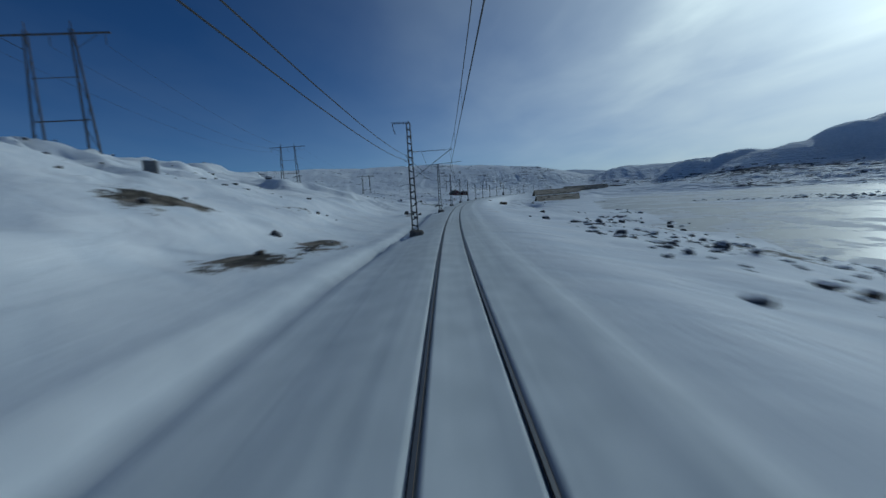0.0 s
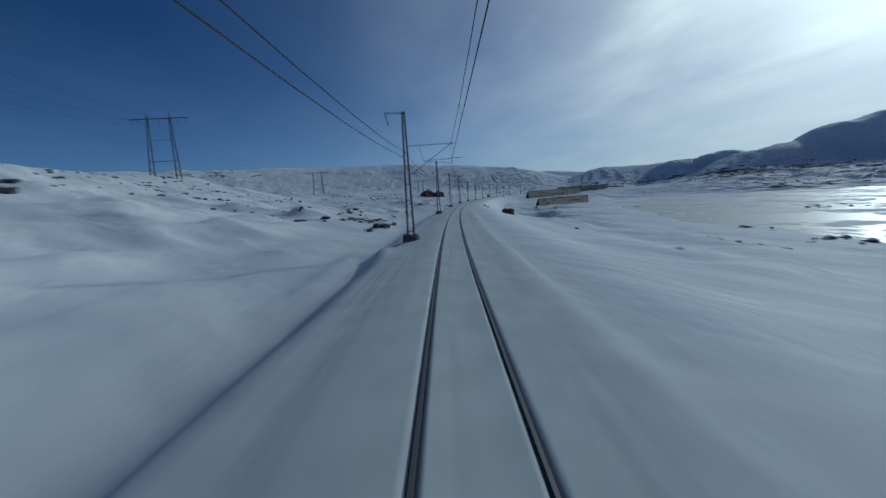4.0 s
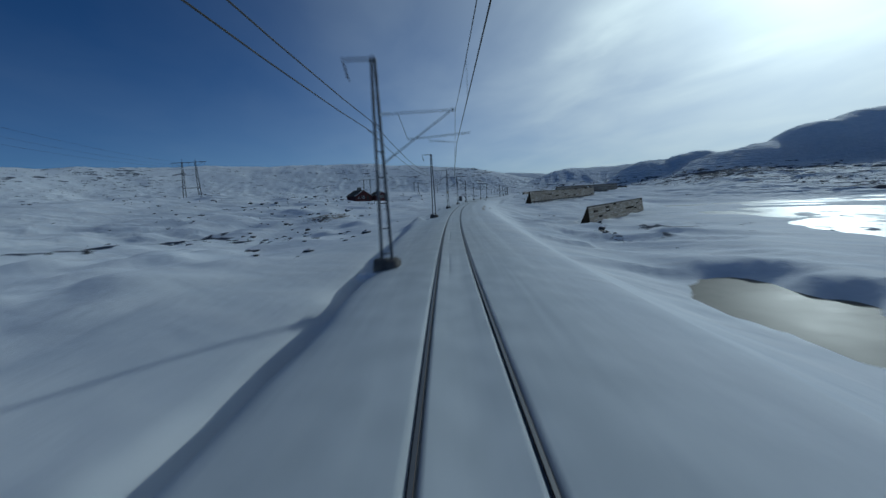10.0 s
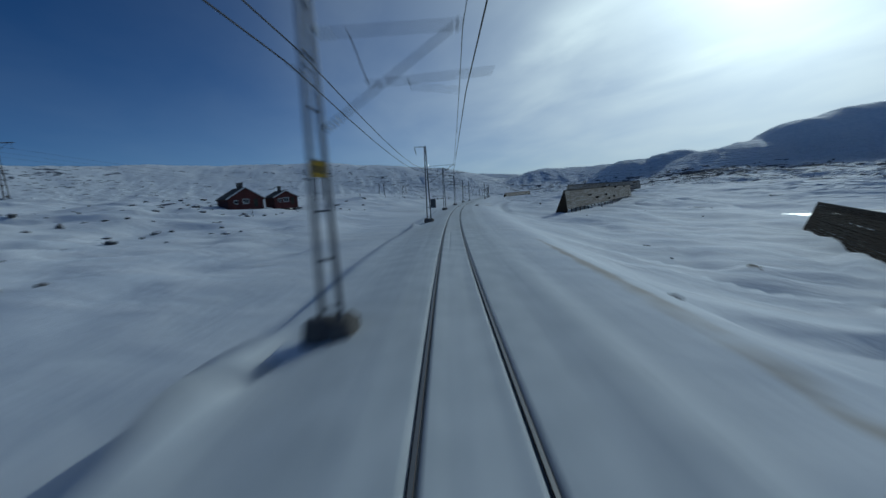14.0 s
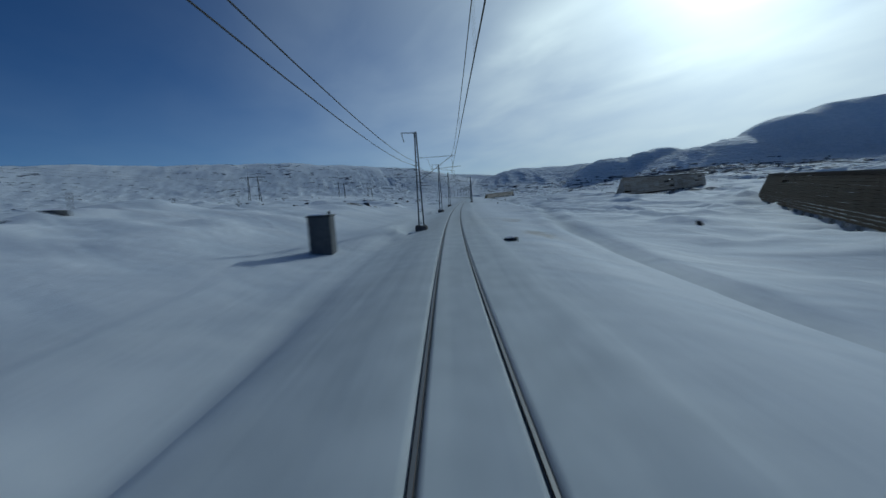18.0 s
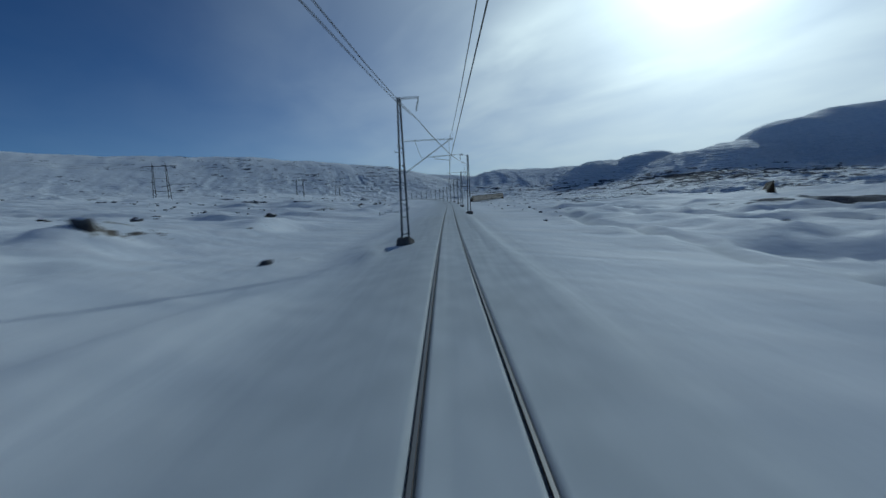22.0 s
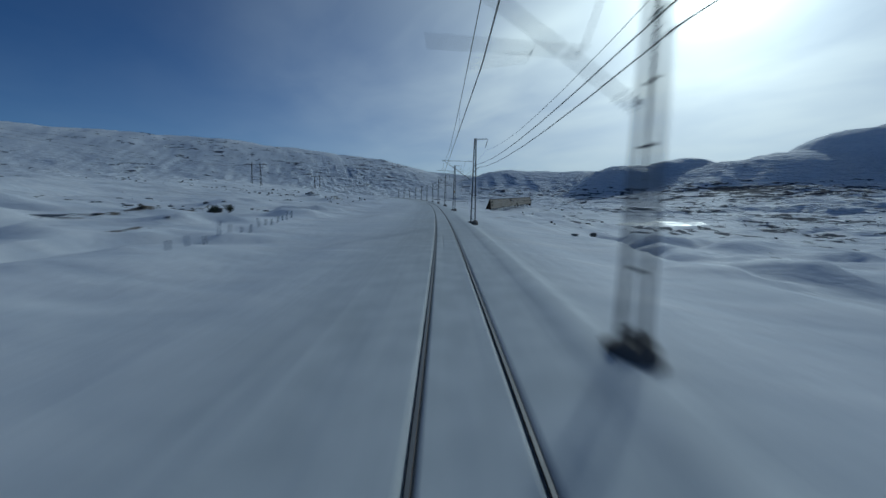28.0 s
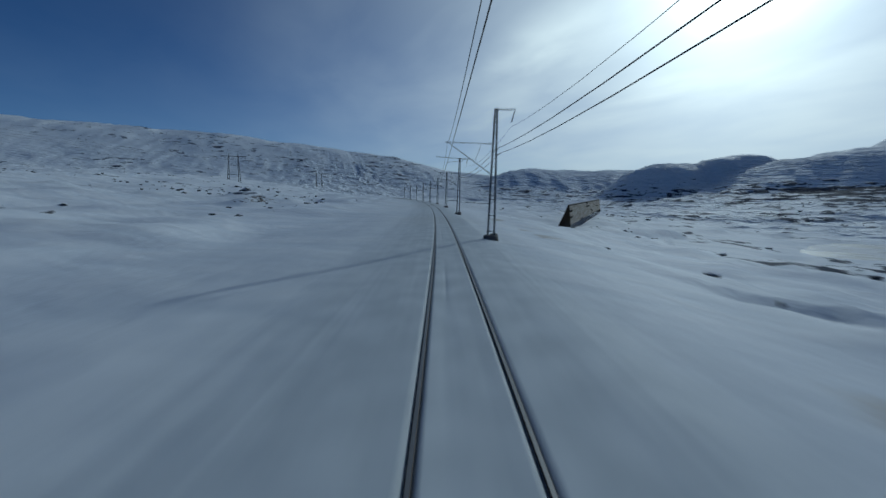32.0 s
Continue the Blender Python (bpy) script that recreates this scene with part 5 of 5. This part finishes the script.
# outcrops and stones by name of place: along the line, to the right of it, size
BIG = [(461.6, 4.0, 1.0, 0.3), (82, -9.6, 0.8, 0.7), (85, -8.9, 0.7, 0.6), (91, -8.2, 0.5, 0.5), (79, -7.6, 0.8, 0.5), (120, -37, 1.6, 1.0), (148, -9.7, 0.7, 0.5), (152, -10.4, 0.6, 0.4), (145, -9.9, 0.6, 0.4), (155, -9.4, 0.8, 0.6), (159, -9.2, 0.6, 0.5), (149, -8.8, 1.1, 0.6), (13.5, 9.8, 0.9, 0.35), (24, 12.2, 0.5, 0.3), (15.5, 15.4, 0.6, 0.3)]
BIG += [(36.6, -15.6, 0.65, 0.7), (33, 17, 0.7, 0.4), (91, 18, 0.9, 0.6), (350, 7.4, 0.2, 0.15), (553, -11.2, 0.6, 0.35), (504, -27.6, 0.9, 0.8), (561, -28.8, 1.3, 0.8), (741, -36, 1.2, 1.0), (918, -62, 4.0, 2.6), (924, -55, 2.5, 1.5), (835, 48, 1.0, 0.7), (820, 56, 1.2, 0.8), (742, 29, 0.9, 0.6), (717, 14.2, 0.5, 0.32), (820, 21, 0.45, 0.25), (850, 58, 1.1, 0.7), (474, 24, 0.6, 0.4)]
for k, (s, u, w, hgt) in enumerate(BIG):
    p = level_point(s, u)
    boulder(p.x, p.y, w, w * 0.75, hgt, 20 + k)


def scatter(count, s0, s1, u0, u1, lo, hi, seed):
    """Single stones strewn in clusters over a stretch of the plan."""
    r = random.Random(seed)
    placed, tries = 0, 0
    while placed < count and tries < count * 40:
        tries += 1
        s, u = r.uniform(s0, s1), r.uniform(u0, u1)
        p = level_point(s, u)
        if noise.noise(Vector((p.x / 22, p.y / 22, seed))) < 0.05:
            continue
        k = r.random() ** 2.2
        w = lo + (hi - lo) * k
        boulder(p.x, p.y, w, w * r.uniform(0.6, 0.9), w * r.uniform(0.4, 0.75), r.randrange(400), level=3 if w > 0.6 else 2)
        placed += 1


def cluster(s, u, count, rs, ru, lo, hi, seed):
    """A knot of stones round one spot beside the line."""
    r = random.Random(seed)
    for _ in range(count):
        p = level_point(s + r.gauss(0, rs), u + r.gauss(0, ru))
        w = lo + (hi - lo) * r.random() ** 1.8
        boulder(p.x, p.y, w, w * r.uniform(0.6, 0.95), w * r.uniform(0.4, 0.8), r.randrange(400), level=3 if w > 0.6 else 2)


for k, (s, u, rs, ru, kh, kb) in enumerate(KNOLLS):
    if kb > 0.5 and kh > 0.2 and ru > 1.4:
        cluster(s, u, 2 if rs < 8 else 4, rs * 0.55, ru * 0.55, 0.2, 0.55 if abs(u) < 20 else 1.0, 60 + k)
cluster(214, -16, 4, 1.2, 1.0, 0.5, 1.1, 91)
cluster(232, 7.4, 9, 4.5, 0.7, 0.2, 0.45, 95)
cluster(163, -13, 10, 5, 2, 0.2, 0.5, 96)
cluster(358, -38, 9, 6, 5, 0.4, 1.0, 97)
cluster(66, 26, 8, 12, 7, 0.35, 1.1, 92)
cluster(48, 30, 6, 7, 6, 0.35, 1.0, 93)
cluster(95, 40, 6, 14, 8, 0.4, 1.2, 94)
scatter(16, 10, 140, 13, 62, 0.3, 1.3, 1)
scatter(8, 40, 260, -70, -12, 0.3, 1.1, 2)
scatter(6, 200, 400, -110, -14, 0.3, 1.1, 3)
scatter(14, 150, 330, 14, 90, 0.25, 0.7, 4)
scatter(6, 330, 470, 20, 60, 0.25, 0.6, 5)
scatter(10, 540, 760, -90, -14, 0.3, 1.2, 6)
scatter(16, 560, 760, 9, 70, 0.25, 0.8, 7)
scatter(22, 770, 960, 14, 90, 0.25, 0.75, 8)
scatter(10, 780, 1000, -120, -34, 0.3, 0.9, 9)


def stone_field(name, count, region, lo, hi, seed, label):
    """Far stones, too many to tell apart, in one mesh."""
    r = np.random.RandomState(seed)
    bm = bmesh.new()
    bmesh.ops.create_icosphere(bm, subdivisions=1, radius=1)
    base = np.array([v.co for v in bm.verts])
    tri = np.array([[v.index for v in f.verts] for f in bm.faces])
    bm.free()
    s0, s1, u0, u1 = region
    n = count * 6
    s, u = r.uniform(s0, s1, n), r.uniform(u0, u1, n)
    x0, y0, h, c = line_at(s)
    x, y = x0 + u * np.cos(h), y0 - u * np.sin(h)
    keep = np.where(fbm(x, y, 46, 3, seed + 200) + 0.5 * fbm(x, y, 150, 2, seed + 300) > 0.22)[0][:count]
    x, y = x[keep], y[keep]
    ss, uu = to_line(x, y)
    z, _ = land_height(x, y, ss, uu)
    w = lo + (hi - lo) * r.rand(len(x)) ** 2.5
    vs, fs = [], []
    for i in range(len(x)):
        j = base * (1 + 0.35 * (r.rand(len(base), 1) - 0.5)) * np.array([w[i] * r.uniform(0.8, 1.6), w[i] * r.uniform(0.7, 1.2), w[i] * r.uniform(0.45, 0.85)])
        vs.append(j + np.array([x[i], y[i], z[i] + 0.1 * w[i]]))
        fs.append(tri + i * len(base))
    me = bpy.data.meshes.new(name)
    me.from_pydata(np.concatenate(vs).tolist(), [], np.concatenate(fs).tolist())
    me.materials.append(M_ROCK)
    return tagged(new(name, me), label, "stones", "", "stuff")


stone_field("scattered_stones", 600, (150, 620, -330, -60), 0.3, 1.1, 1, "dark stones and heather tufts strewn over snowy slope")
stone_field("scattered_stones", 260, (-40, 260, -160, -40), 0.25, 0.9, 2, "dark stones strewn over a snowy hillside")
stone_field("scattered_stones", 500, (560, 1150, -330, -50), 0.3, 1.1, 3, "dark stones strewn over snowy slope below the hill")
stone_field("scattered_stones", 600, (0, 330, 40, 200), 0.3, 1.2, 4, "dark stones along the shore of the lake")
stone_field("scattered_stones", 450, (640, 1150, 40, 420), 0.3, 1.2, 5, "dark stones strewn over snowy valley floor")
stone_field("scattered_stones", 350, (380, 800, 170, 520), 0.4, 1.4, 6, "dark stones strewn below the mountain")
stone_field("scattered_stones", 420, (8, 170, 13, 62), 0.12, 0.45, 7, "small dark stones strewn over the snowy shore")
stone_field("scattered_stones", 260, (60, 330, -70, -13), 0.15, 0.55, 8, "small dark stones and heather tufts in the snow")
stone_field("scattered_stones", 90, (560, 960, 12, 60), 0.12, 0.35, 9, "small dark stones and tufts in wind-blown snow")
stone_field("scattered_stones", 240, (230, 470, -95, -25), 0.25, 0.8, 10, "dark stones and heather tufts on a snowy knoll")
stone_field("scattered_stones", 170, (740, 1010, -95, -28), 0.2, 0.7, 11, "small dark stones at the foot of the snowy hill")
